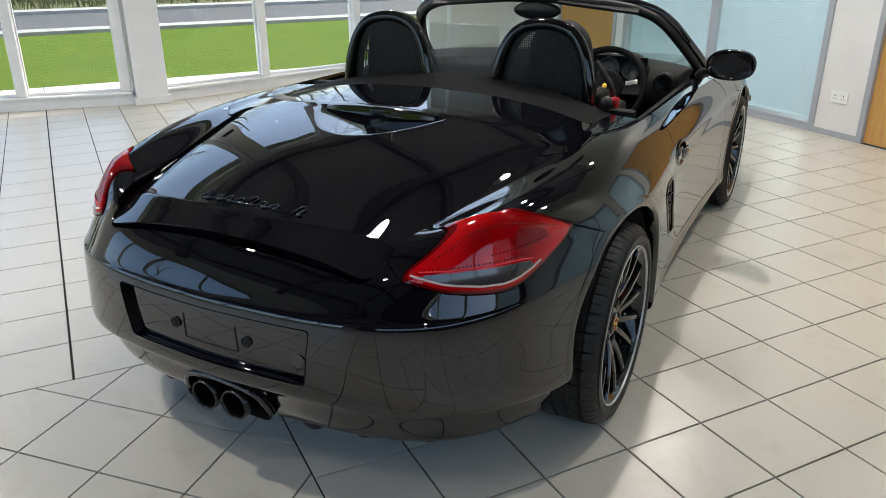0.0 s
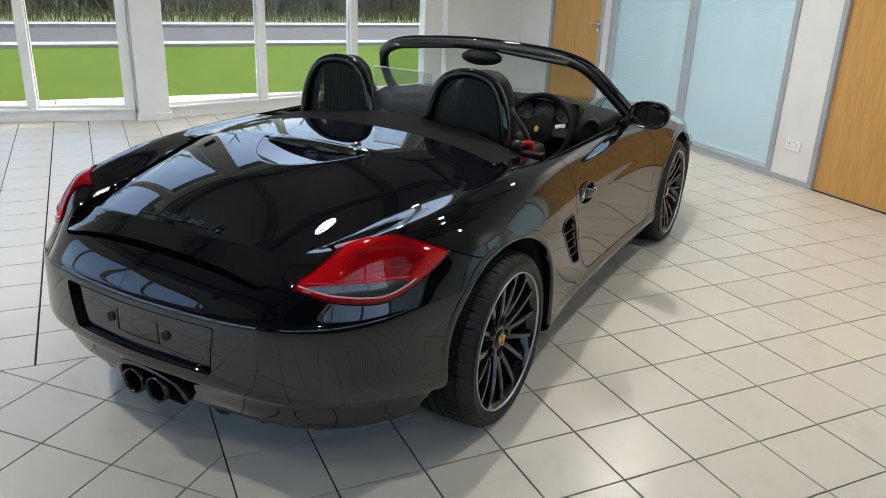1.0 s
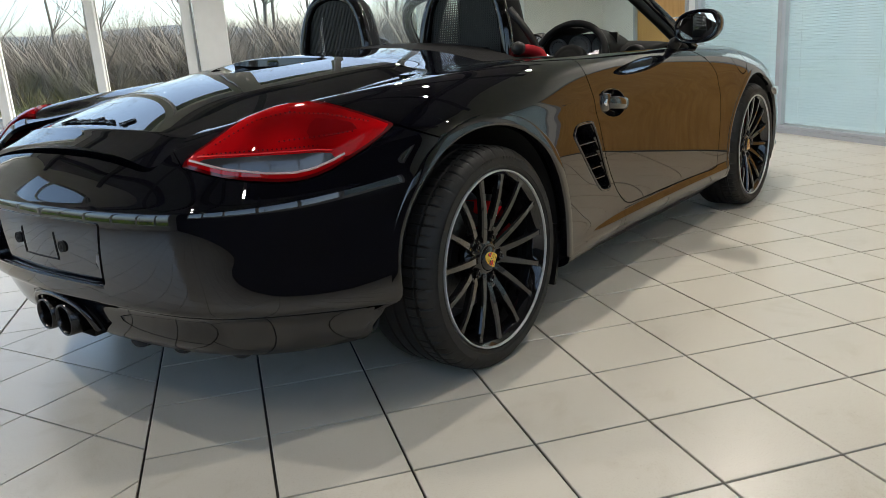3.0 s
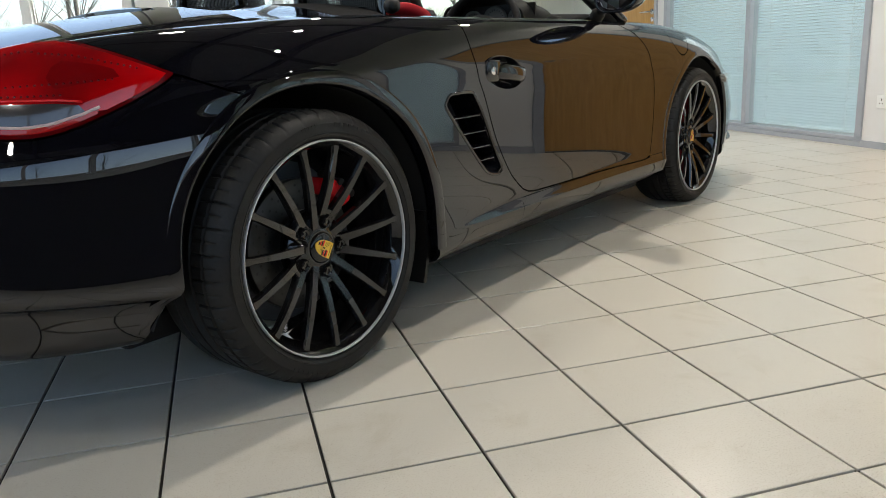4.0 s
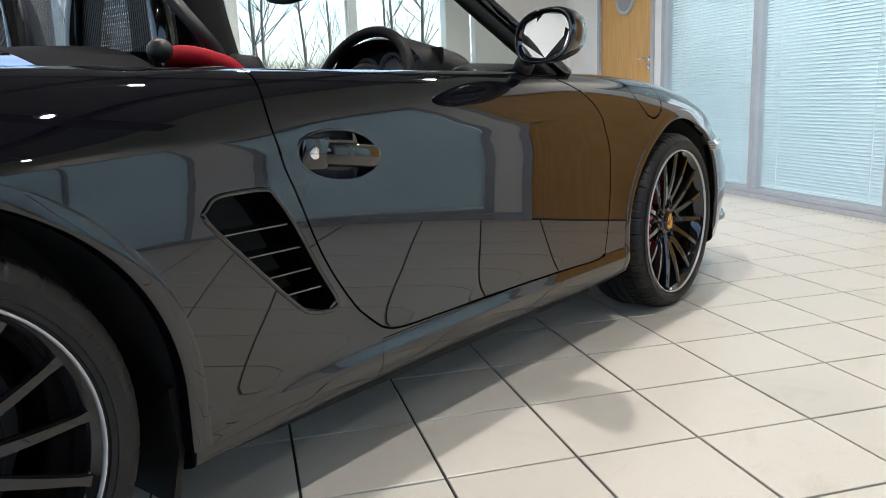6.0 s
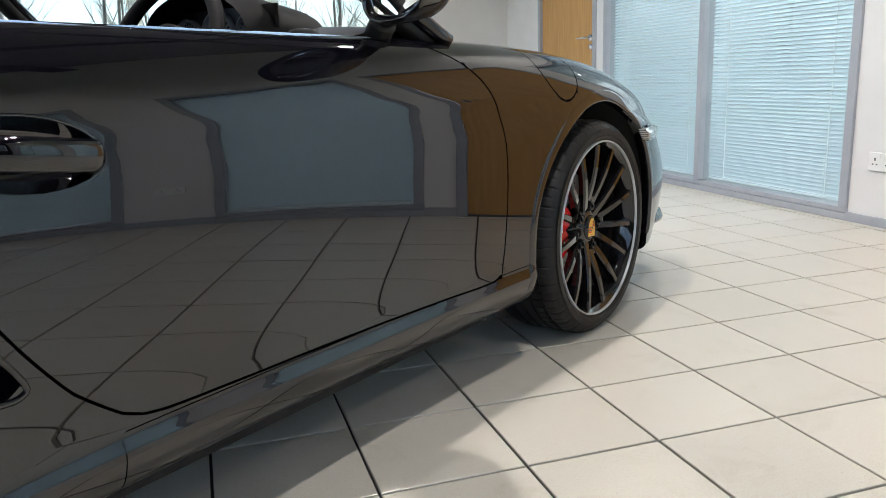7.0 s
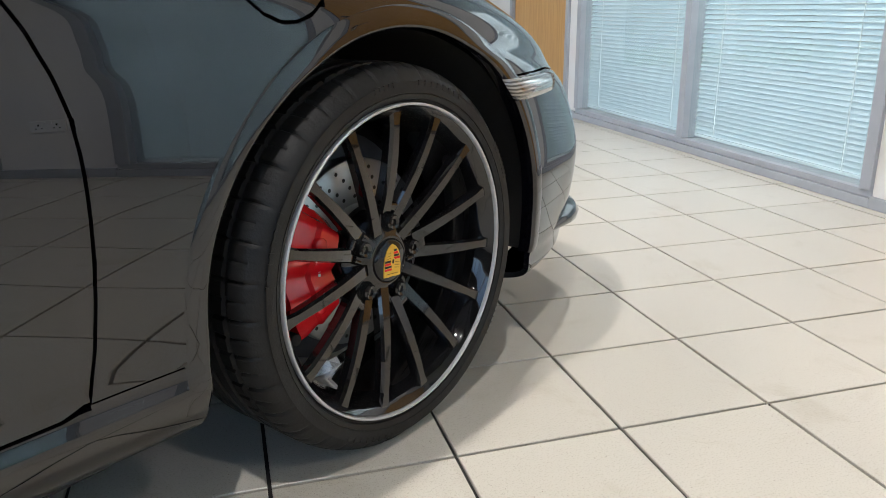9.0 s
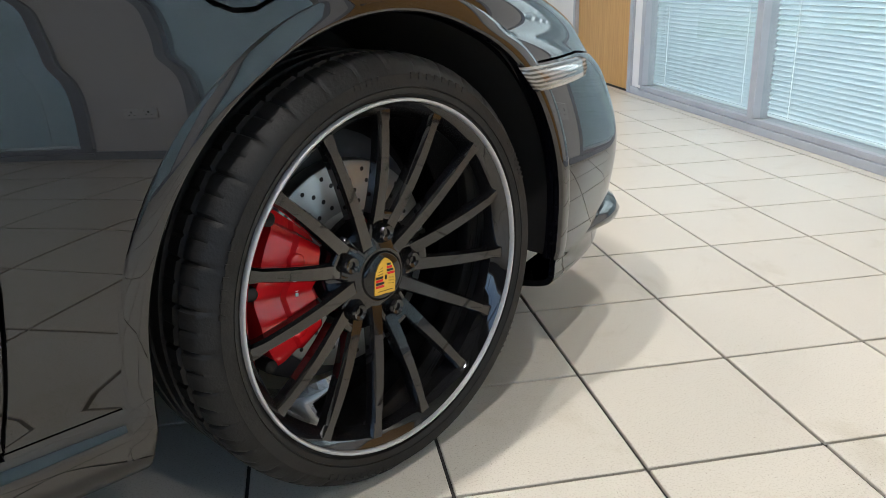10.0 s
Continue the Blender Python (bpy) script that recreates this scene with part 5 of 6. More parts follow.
        arc.append([bm.verts.new((x, r * math.cos(a), r * math.sin(a))) for x, r in prof])
    for p, q in zip(arc, arc[1:]):
        for i in range(len(p)):
            j = (i + 1) % len(p)
            bm.faces.new((p[i], p[j], q[j], q[i]))
    bm.faces.new(arc[0][::-1])
    bm.faces.new(arc[-1])
    cal = part("caliper", bm, CALIPER, w, "red brake caliper", "crisp")
    for da in (-0.85, -0.1, 0.75):
        a = math.radians(a_mid + da * a_half)
        bm = bmesh.new()
        lathe(bm, [(-0.09, 0.010), (-0.066, 0.010), (-0.065, 0.008), (-0.065, 0.0)], 12, m=Matrix.Translation((0, (r1 + 0.004) * math.cos(a), (r1 + 0.004) * math.sin(a))))
        part("mounting_bolt", bm, TRIM, cal, "dark mounting bolt", True)
    for da in (-0.5, 0.5):
        a = math.radians(a_mid + da * a_half)
        bm = bmesh.new()
        lathe(bm, [(-0.06, 0.012), (-0.049, 0.0115), (-0.048, 0.010), (-0.048, 0.0)], 14, m=Matrix.Translation((0, (r0 + r1) / 2 * math.cos(a), (r0 + r1) / 2 * math.sin(a))))
        part("caliper_bolt", bm, CALIPER, cal, "", True)
    # plain pale bars where the caliper is lettered
    a = math.radians(a_mid)
    rm = (r0 + r1) / 2 - 0.012
    bm = boxes(*[(-0.0600, -0.0580, -0.0022, 0.0022, -0.024 + 0.007 * k, -0.0195 + 0.007 * k) for k in range(7)])
    bmesh.ops.transform(bm, matrix=Matrix.Translation((0, rm * math.cos(a), rm * math.sin(a))) @ pose(0, 0, 0, a_mid - 180), verts=bm.verts[:])
    part("lettering_bar", bm, PLASTIC_WHITE, cal)
    return w


turn_cap = {"rear wheel with fifteen slim black spokes": -120, "front wheel with fifteen slim black spokes": 175}
REAR_L, FRONT_L = turn_cap.keys()
for side in (1, -1):
    wheel(R_HUB, 0.906, 0.326, 0.26, 0.258, 6, (54, 20, 0.122, 0.172), side, REAR_L)
    wheel(F_HUB, 0.900, 0.317, 0.23, 0.2575, 18, (176, 38, 0.099, 0.198), side, FRONT_L)

# arch liners, flaps and underbody
for one in ARCHES:
    hub = one[0]
    for s in (1, -1):
        bm = bmesh.new()
        prev = None
        for k in range(45):
            low = hub.z - 0.09 * (2 - k) / 2 if k < 2 else hub.z - 0.09 * (k - 42) / 2 if k > 42 else None
            y, z = arch_point(one, math.pi * min(1, max(0, (k - 2) / 40)), 0.004, low)
            row = [bm.verts.new((s * x, y, z)) for x in (0.80 if y < 0 else 0.862, 0.79, 0.6, 0.5)]
            if prev:
                for i in range(3):
                    bm.faces.new((prev[i], row[i], row[i + 1], prev[i + 1]))
            prev = row
        end = [bm.verts.new((s * 0.5, hub.y + dy, z)) for dy, z in ((-0.45, 0.15), (0.45, 0.15), (0.45, 0.75), (-0.45, 0.75))]
        bm.faces.new(end)
        part("arch_liner", bm, UNDER, car, "matt black wheel arch liner", True)
for s in (1, -1):
    bm = bmesh.new()
    a = [(s * 0.865, 0.385, 0.33), (s * 0.868, 0.39, 0.22), (s * 0.862, 0.372, 0.125), (s * 0.66, 0.362, 0.125), (s * 0.64, 0.39, 0.33)]
    top = [bm.verts.new(p) for p in a]
    low = [bm.verts.new((p[0], p[1] - 0.012, p[2])) for p in a]
    bm.faces.new(top)
    bm.faces.new(low[::-1])
    for i in range(5):
        j = (i + 1) % 5
        bm.faces.new((top[i], low[i], low[j], top[j]))
    part("mud_flap", bm, TRIM, car, "black plastic flap behind the rear wheel")
# rolled lips round the wheel openings
for one, foot in zip(ARCHES, (0.222, 0.215)):
    hub = one[0]
    feet = [foot + (hub.z - foot) * k / 5 for k in range(5)]
    spine = [(0.0, low) for low in feet] + [(math.pi * k / 60, None) for k in range(61)] + [(math.pi, low) for low in feet[::-1]]
    for s in (1, -1):
        bm = bmesh.new()
        rows = []
        for a, low in spine:
            row = []
            for dr, out in ((0.034, -0.0012), (0.031, 0.0003), (0.026, 0.0012), (0.014, 0.0018), (0.004, 0.0016), (0.0, 0.0004), (-0.003, -0.005), (-0.004, -0.03)):
                y, z = arch_point(one, a, dr, low)
                row.append(bm.verts.new((s * (surf_x(y, z) + out), y, z)))
            rows.append(row)
        for a, b in zip(rows, rows[1:]):
            for i in range(7):
                bm.faces.new((a[i], b[i], b[i + 1], a[i + 1]) if s < 0 else (a[i], a[i + 1], b[i + 1], b[i]))
        part("arch_lip", bm, PAINT, car, "", True)
for b in ((-0.62, 0.62, -0.4, 3.05, 0.135, 0.2), (-0.80, -0.622, 0.46, 1.92, 0.14, 0.2), (0.622, 0.80, 0.46, 1.92, 0.14, 0.2), (-0.6, 0.6, -0.66, 0.5, 0.202, 0.6), (-0.6, 0.6, 2.05, 2.95, 0.202, 0.55)):
    part("underbody_panel", boxes(b, bevel=0.01), UNDER, car)

# side air intake with its blades
DARK_CHROME = material("dark_chrome", (0.16, 0.155, 0.15), 0.25, 1.0)


def intake(s):
    bm = bmesh.new()
    n = len(VENT)
    loops = []
    for drop, grow, back in ((0.001, 1.0, 0), (0.010, 0.985, 0.004), (0.075, 0.93, 0.03)):
        cy, cz = 0.6, 0.51
        loops.append([bm.verts.new((s * (surf_x(y, z) - drop), cy + (y - cy) * grow - back, cz + (z - cz) * grow)) for y, z in VENT])
    for k, (a, b) in enumerate(zip(loops, loops[1:])):
        for i in range(n):
            j = (i + 1) % n
            f = bm.faces.new((a[i], a[j], b[j], b[i]))
            y, z = (VENT[i][0] + VENT[j][0]) / 2, (VENT[i][1] + VENT[j][1]) / 2
            f.material_index = 0 if k == 0 or y > 0.575 + (0.628 - z) * 0.58 else 1
    bm.faces.new(loops[-1]).material_index = 1
    ob = part("side_intake", bm, [PAINT, UNDER], car, "gloss black side air intake", "crisp")
    for z in (0.570, 0.522, 0.476, 0.435):
        ys = []
        for (y0, z0), (y1, z1) in zip(VENT, VENT[1:] + VENT[:1]):
            if (z0 > z) != (z1 > z):
                ys.append(y0 + (y1 - y0) * (z - z0) / (z1 - z0))
        if len(ys) < 2:
            continue
        a, b = min(ys) + 0.004, max(ys) - 0.016
        xo = surf_x((a + b) / 2, z) - 0.006
        bm = bmesh.new()
        box(bm, min(s * xo, s * (xo - 0.05)), max(s * xo, s * (xo - 0.05)), a, b, z - 0.0015, z + 0.0015, bevel=0.0007)
        part("blade", bm, DARK_CHROME, ob)
    bm = bmesh.new()
    tube(bm, [(s * (surf_x(y, z) - 0.001), y, z) for y, z in VENT + VENT[:1]], 0.005, 8, ends=False)
    part("intake_rim", bm, PAINT, ob, "", True)


# door handle, lock and mirror
def door_fittings(s, door):
    bm = bmesh.new()
    rings = []
    for grow, x in ((1.04, 0.874), (1.0, 0.8775), (0.95, 0.8755), (0.75, 0.858), (0.35, 0.846)):
        ring = []
        for k in range(36):
            a = 2 * math.pi * k / 36
            e = 0.9
            ring.append(bm.verts.new((s * (x - 0.004 * math.cos(a)), 0.782 + 0.112 * grow * math.copysign(abs(math.cos(a)) ** e, math.cos(a)), 0.682 + 0.050 * grow * math.sin(a) - 0.012 * math.cos(a) * grow)))
        rings.append(ring)
    for a, b in zip(rings, rings[1:]):
        for k in range(36):
            bm.faces.new((a[k], a[(k + 1) % 36], b[(k + 1) % 36], b[k]))
    bm.faces.new(rings[-1])
    handle = part("door_handle", bm, PAINT, door, "gloss black pull handle in a dished recess", True)
    bm = bmesh.new()
    tube(bm, smooth_path([(s * 0.874, 0.735, 0.690), (s * 0.884, 0.755, 0.687), (s * 0.890, 0.79, 0.683), (s * 0.888, 0.84, 0.677), (s * 0.878, 0.887, 0.671)], 5), [0.008] + [0.010] * 19 + [0.006], 14, flat=2.3)
    plate = smooth_path([(s * 0.876, 0.683, 0.694), (s * 0.880, 0.70, 0.692), (s * 0.881, 0.725, 0.690), (s * 0.878, 0.75, 0.688)], 5)
    tube(bm, plate, [0.004] + [0.006] * 14 + [0.004], 14, flat=5.5)
    return handle, bm


for s, door in ((1, doors[0]), (-1, doors[1])):
    intake(s)
    handle, bm = door_fittings(s, door)
    # the bar and the lock sit beside the recess as parts of the door
    part("handle_bar", bm, PAINT, door, "", True)
    bm = bmesh.new()
    lathe(bm, [(0.866, 0.0125), (0.888, 0.0122), (0.8895, 0.011), (0.8895, 0.0)], 20, m=Matrix.Translation((0, 0.706, 0.692)))
    if s < 0:
        for v in bm.verts:
            v.co.x = -v.co.x
    part("lock", bm, CHROME, door, "small chrome key lock", True)

    # mirror
    C = Vector((s * 0.925, 1.50, 0.925))
    bm = bmesh.new()
    rings = []
    for y, g in ((-0.046, 0.80), (-0.053, 0.86), (-0.058, 0.95), (-0.056, 1.0), (-0.045, 1.02), (-0.01, 1.0), (0.03, 0.88), (0.06, 0.66), (0.08, 0.34), (0.086, 0.05)):
        ring = []
        for k in range(32):
            a = 2 * math.pi * k / 32
            ca, sa = math.cos(a), math.sin(a)
            ring.append(bm.verts.new(C + Vector((s * 0.108 * g * math.copysign(abs(ca) ** 0.8, ca), y - 0.036 * ca * g, 0.066 * g * math.copysign(abs(sa) ** 0.85, sa) + 0.008 * ca * g))))
        rings.append(ring)
    for a, b in zip(rings, rings[1:]):
        for k in range(32):
            bm.faces.new((a[k], b[k], b[(k + 1) % 32], a[(k + 1) % 32]))
    bm.faces.new(rings[-1][::-1])
    mirror = part("door_mirror", bm, PAINT, car, "gloss black door mirror", True)
    bm = bmesh.new()
    ring = [bm.verts.new(C + Vector((s * 0.089 * math.copysign(abs(math.cos(2 * math.pi * k / 32)) ** 0.8, math.cos(2 * math.pi * k / 32)), -0.047 - 0.0298 * math.cos(2 * math.pi * k / 32), 0.0545 * math.copysign(abs(math.sin(2 * math.pi * k / 32)) ** 0.85, math.sin(2 * math.pi * k / 32)) + 0.008 * math.cos(2 * math.pi * k / 32)))) for k in range(32)]
    bm.faces.new(ring if s < 0 else ring[::-1])
    part("mirror_glass", bm, MIRROR, mirror, "silvered mirror glass")
    bm = bmesh.new()
    tube(bm, smooth_path([(s * 0.775, 1.57, 0.845), (s * 0.80, 1.565, 0.872), (s * 0.85, 1.54, 0.880), (s * 0.90, 1.53, 0.888)], 5), [0.03] * 5 + [0.022] * 6 + [0.018] * 5, 10, flat=0.7)
    part("mirror_foot", bm, TRIM, mirror, "", True)
    # side repeater lamp
    bm = bmesh.new()
    rows = []
    for k in range(9):
        u = k / 8
        y = 2.668 + 0.232 * u
        o = surf_x(max(y, 2.70), 0.555) + 0.006
        zt, zb = 0.579 - 0.006 * u, 0.535 + 0.002 * u
        rows.append([bm.verts.new((s * (o + dx), y + (0.044 if i > 2 else 0.022 if i == 2 else 0.0) * (1 - u), z)) for i, (dx, z) in enumerate(((-0.01, zt), (0.005, zt - 0.003), (0.008, (zt + zb) / 2), (0.005, zb + 0.003), (-0.01, zb)))])
    for a, b in zip(rows, rows[1:]):
        for i in range(4):
            bm.faces.new((a[i], b[i], b[i + 1], a[i + 1]))
    for r in (rows[0], rows[-1]):
        bm.faces.new(r)
    part("side_lamp", bm, SIDE_LENS, car, "clear ribbed side marker lamp", True)

# front lip
bm = bmesh.new()
rows = []
for k in range(41):
    u = -1 + 2 * k / 40
    o = spline(OUTLINE, 16 - abs(u) * 3.2)
    g = 1.0 - 0.02 * abs(u)
    x, y = math.copysign(o.x, u), o.y
    grow = 0.014 * min(1, (1 - abs(u)) * 5) - 0.004
    f = min(1.0, (1 - abs(u)) / 0.3)
    rows.append([bm.verts.new((x * (1 + (q * f - 0.02 * (1 - f)) / 0.8 * 0.6), y + q * f - 0.02 * (1 - f), 0.226 + (z - 0.226) * f)) for q, z in ((-0.03, 0.262), (grow - 0.012, 0.245), (grow, 0.222), (grow - 0.004, 0.205), (-0.06, 0.192))])
for a, b in zip(rows, rows[1:]):
    for i in range(4):
        bm.faces.new((a[i], b[i], b[i + 1], a[i + 1]))
part("front_lip", bm, PAINT, car, "black lip under the front bumper", True)

# ------------------------------------------------------------ windscreen and cabin
HEADER = [(-0.775, 1.80, 0.835), (-0.745, 1.68, 0.915), (-0.69, 1.545, 1.02), (-0.635, 1.47, 1.095), (-0.55, 1.435, 1.148), (-0.38, 1.415, 1.182), (0.0, 1.405, 1.20),
          (0.38, 1.415, 1.182), (0.55, 1.435, 1.148), (0.635, 1.47, 1.095), (0.69, 1.545, 1.02), (0.745, 1.68, 0.915), (0.775, 1.80, 0.835)]
arc = smooth_path(HEADER, 6)
bm = bmesh.new()
tube(bm, arc, 0.030, 12, flat=0.72)
frame_part = part("windscreen_frame", bm, PAINT, car, "gloss black windscreen surround", True)
bm = bmesh.new()
tube(bm, [p + Vector((-0.02 * p.x, -0.022, -0.014)) for p in arc], 0.022, 10)
part("inner_trim", bm, TRIM, frame_part, "matt black inner pillar trim", True)
bm = bmesh.new()
base = [Vector((x, 2.08 - 0.42 * (x / 0.74) ** 2 - 0.0, 0.868 - 0.02 * (x / 0.74) ** 2)) for x in np.linspace(-0.74, 0.74, len(arc))]
rows = []
for p, q in zip(arc, base):
    rows.append([bm.verts.new(q.lerp(p, u) + Vector((0, 0.03 * math.sin(math.pi * u), 0.02 * math.sin(math.pi * u)))) for u in (0, 0.25, 0.5, 0.75, 1.0)])
for a, b in zip(rows, rows[1:]):
    for i in range(4):
        bm.faces.new((a[i], b[i], b[i + 1], a[i + 1]))
scr = part("windscreen", bm, SCREEN_GLASS, car, "clear windscreen glass", True)
scr.visible_shadow = False
if scr.data.polygons[40].normal.y > 0:
    scr.data.flip_normals()
bm = bmesh.new()
lathe(bm, [(-0.022, 0.0), (-0.021, 0.8), (-0.014, 0.97), (0.0, 1.0), (0.016, 0.9), (0.026, 0.6), (0.03, 0.0)], 36, axis="Y", m=Matrix.Translation((0.03, 1.39, 1.128)) @ Matrix.Diagonal((0.118, 1, 0.042, 1)))
tube(bm, [(0.03, 1.41, 1.15), (0.03, 1.44, 1.19)], 0.012, 8)
part("rear_view_mirror", bm, TRIM, frame_part, "black interior mirror", True)
for s in (1, -1):
    bm = bmesh.new()
    box(bm, -0.19, 0.19, -0.035, 0.035, -0.008, 0.008, bevel=0.006, m=pose(s * 0.33, 1.385, 1.163, 20, s * 5, 0))
    part("sun_visor", bm, TRIM, frame_part)

# roll hoops with mesh
def hoop(s):
    c = s * 0.345
    pts = smooth_path([(c - 0.195, 0.63, 0.85), (c - 0.185, 0.635, 0.96), (c - 0.155, 0.645, 1.06), (c - 0.10, 0.652, 1.125), (c, 0.655, 1.148), (c + 0.10, 0.652, 1.125), (c + 0.155, 0.645, 1.06), (c + 0.185, 0.635, 0.96), (c + 0.195, 0.63, 0.85)], 6)
    bm = bmesh.new()
    tube(bm, pts, 0.024, 12)
    ob = part("roll_hoop", bm, BLACK_GLOSS, car, "gloss black roll-over hoop", True)
    bm = bmesh.new()
    tube(bm, [Vector((c + (p.x - c) * 0.86, p.y + 0.03, 0.85 + (p.z - 0.85) * 0.97)) for p in pts], 0.016, 10)
    part("hoop_pad", bm, FABRIC, ob, "padded black inner hoop", True)
    bm = bmesh.new()
    zs = np.arange(0.872, 1.14, 0.0085)
    half_at = lambda z: float(np.interp(z, [0.85, 0.96, 1.07, 1.135, 1.158], [0.175, 0.165, 0.135, 0.085, 0.02]))
    for z in zs:
        w = half_at(z)
        box(bm, c - w, c + w, 0.6415, 0.6435, z - 0.0022, z + 0.0022)
    for x in np.arange(-0.17, 0.1701, 0.0085):
        top = max((z for z in zs if half_at(z) > abs(x)), default=None)
        if top:
            box(bm, c + x - 0.002, c + x + 0.002, 0.640, 0.642, 0.865, top)
    part("hoop_mesh", bm, TRIM, ob, "fine black mesh in the hoop")


hoop(1)
hoop(-1)
defl = part("wind_deflector", boxes((-0.155, 0.155, 0.66, 0.665, 0.89, 1.13), bevel=0.002), glass("deflector_glass", (0.74, 0.77, 0.78), 0.06), car, "clear wind deflector between the hoops")
glaze(defl, (0, -1, 0))
part("polished_edge", boxes((-0.155, 0.155, 0.6595, 0.6655, 1.1305, 1.1335)), PALE_EDGE, defl, "pale polished top edge")
part("clamp_rail", boxes((-0.15, 0.15, 0.650, 0.658, 0.912, 0.922), bevel=0.003), BLACK_GLOSS, defl, "gloss black clamp rail")

part("tub", boxes((-0.76, 0.76, 0.56, 2.0, 0.2, 0.24), (-0.755, -0.72, 0.6, 1.8, 0.24, 0.83), (0.72, 0.755, 0.6, 1.8, 0.24, 0.83), (-0.72, 0.72, 0.60, 0.66, 0.24, 0.86), (-0.45, 0.45, 0.603, 0.657, 0.861, 0.905), (-0.12, 0.12, 0.66, 1.7, 0.24, 0.52), bevel=0.012), FABRIC, car, "black cabin trim")
bm = bmesh.new()
prof = [(1.52, 0.60), (1.47, 0.72), (1.49, 0.82), (1.55, 0.865), (1.66, 0.885), (1.85, 0.885), (2.02, 0.862)]
rows = []
for x in np.linspace(-0.74, 0.74, 25):
    edge = 0.12 * (x / 0.74) ** 2
    rows.append([bm.verts.new((x, y - (0.22 * (x / 0.74) ** 2 if y > 1.8 else edge * 0.2), z - 0.02 * (x / 0.74) ** 4)) for y, z in prof])
for a, b in zip(rows, rows[1:]):
    for i in range(len(prof) - 1):
        bm.faces.new((a[i], a[i + 1], b[i + 1], b[i]))
dash = part("dashboard", bm, FABRIC, car, "black soft dashboard", True)
bm = bmesh.new()
rows = []
for k in range(15):
    a = math.pi * k / 14
    x, z = 0.365 + 0.19 * math.cos(a), 0.83 + 0.125 * math.sin(a) ** 0.8
    rows.append([bm.verts.new((x, 1.42, z)), bm.verts.new((x, 1.46, z + 0.012)), bm.verts.new((x, 1.66, z - 0.02))])
for a, b in zip(rows, rows[1:]):
    for i in range(2):
        bm.faces.new((a[i], b[i], b[i + 1], a[i + 1]))
part("instrument_hood", bm, FABRIC, dash, "", True)
part("instrument_panel", boxes((0.18, 0.55, 1.50, 1.51, 0.78, 0.925)), TRIM, dash)
for x, r in ((0.255, 0.045), (0.365, 0.056), (0.475, 0.045)):
    bm = bmesh.new()
    lathe(bm, [(1.492, 0.0), (1.492, r * 0.86), (1.486, r * 0.9), (1.486, r), (1.50, r)], 28, axis="Y", m=Matrix.Translation((x, 0, 0.865)))
    dial = part("dial", bm, GREY_DIAL, dash, "round instrument dial with silver ring", True)
    bm = bmesh.new()
    for k in range(17):
        a = math.radians(-40 + 260 * k / 16)
        box(bm, r * 0.66, r * 0.80, -0.0006, 0.0006, -0.0012, 0.0012, m=pose(x, 1.4912, 0.865) @ pose(0, 0, 0, 0, -math.degrees(a), 0))
    box(bm, 0.0, r * 0.7, -0.001, 0.001, -0.0013, 0.0013, m=pose(x, 1.4905, 0.865) @ pose(0, 0, 0, 0, 130, 0))
    tagged(part("dial_mark", bm, BLACK_GLOSS, dial), kind="stuff")
bm = bmesh.new()
CLOCK = pose(0.095, 1.56, 0.895)
lathe(bm, [(0.004, 0.0), (0.004, 0.036), (-0.004, 0.037), (-0.008, 0.041), (-0.004, 0.046), (0.05, 0.05)], 32, axis="Y", m=CLOCK)
clock = part("dash_clock", bm, TRIM, dash, "round clock on the dashboard", True)
bm = bmesh.new()
lathe(bm, [(0.003, 0.0), (0.003, 0.034), (0.006, 0.034)], 32, axis="Y", m=CLOCK)
part("clock_face", bm, PLASTIC_WHITE, clock, "white clock face", True)
bm = bmesh.new()
for k in range(12):
    box(bm, 0.025, 0.031, 0.0, 0.002, -0.0016, 0.0016, m=CLOCK @ pose(0, 0, 0, 0, 30 * k, 0))
box(bm, 0.0, 0.024, 0.0, 0.002, -0.002, 0.002, m=CLOCK @ pose(0, 0, 0, 0, -70, 0))
box(bm, 0.0, 0.018, 0.0, 0.002, -0.002, 0.002, m=CLOCK @ pose(0, 0, 0, 0, 110, 0))
part("clock_hand", bm, BLACK_GLOSS, clock)
for s in (1, -1):
    bm = bmesh.new()
    lathe(bm, [(1.47, 0.0), (1.47, 0.035), (1.462, 0.042), (1.47, 0.05), (1.50, 0.052)], 24, axis="Y", m=Matrix.Translation((s * 0.64, 0, 0.815)))
    part("air_vent", bm, TRIM, dash, "", True)

SW = pose(0.41, 1.30, 0.81, 90 - 24, 0, 0)
bm = bmesh.new()
ring = [SW @ Vector((0.178 * math.cos(2 * math.pi * k / 48), 0.178 * math.sin(2 * math.pi * k / 48), 0)) for k in range(49)]
tube(bm, ring, 0.0155, 10, ends=False)
wheel_part = part("steering_wheel", bm, FABRIC, car, "black leather steering wheel", True)
bm = bmesh.new()
lathe(bm, [(0.014, 0.0), (0.014, 0.052), (0.010, 0.056), (0.012, 0.062), (0.006, 0.080), (-0.02, 0.086)], 32, axis="Z", m=SW)
part("airbag_cover", bm, FABRIC, wheel_part, "", True)
bm = bmesh.new()
lathe(bm, [(0.0165, 0.0), (0.0165, 0.9), (0.013, 1.0)], 16, axis="Z", m=SW @ Matrix.Diagonal((0.012, 0.0165, 1, 1)))
part("wheel_emblem", bm, GOLD, wheel_part, "small gold emblem", True)
for a in (0, 180, 270):
    bm = bmesh.new()
    box(bm, 0.06, 0.17, -0.024, 0.024, -0.016, -0.002, bevel=0.005, m=SW @ pose(0, 0, 0, 0, 0, a))
    part("wheel_spoke", bm, TRIM, wheel_part)
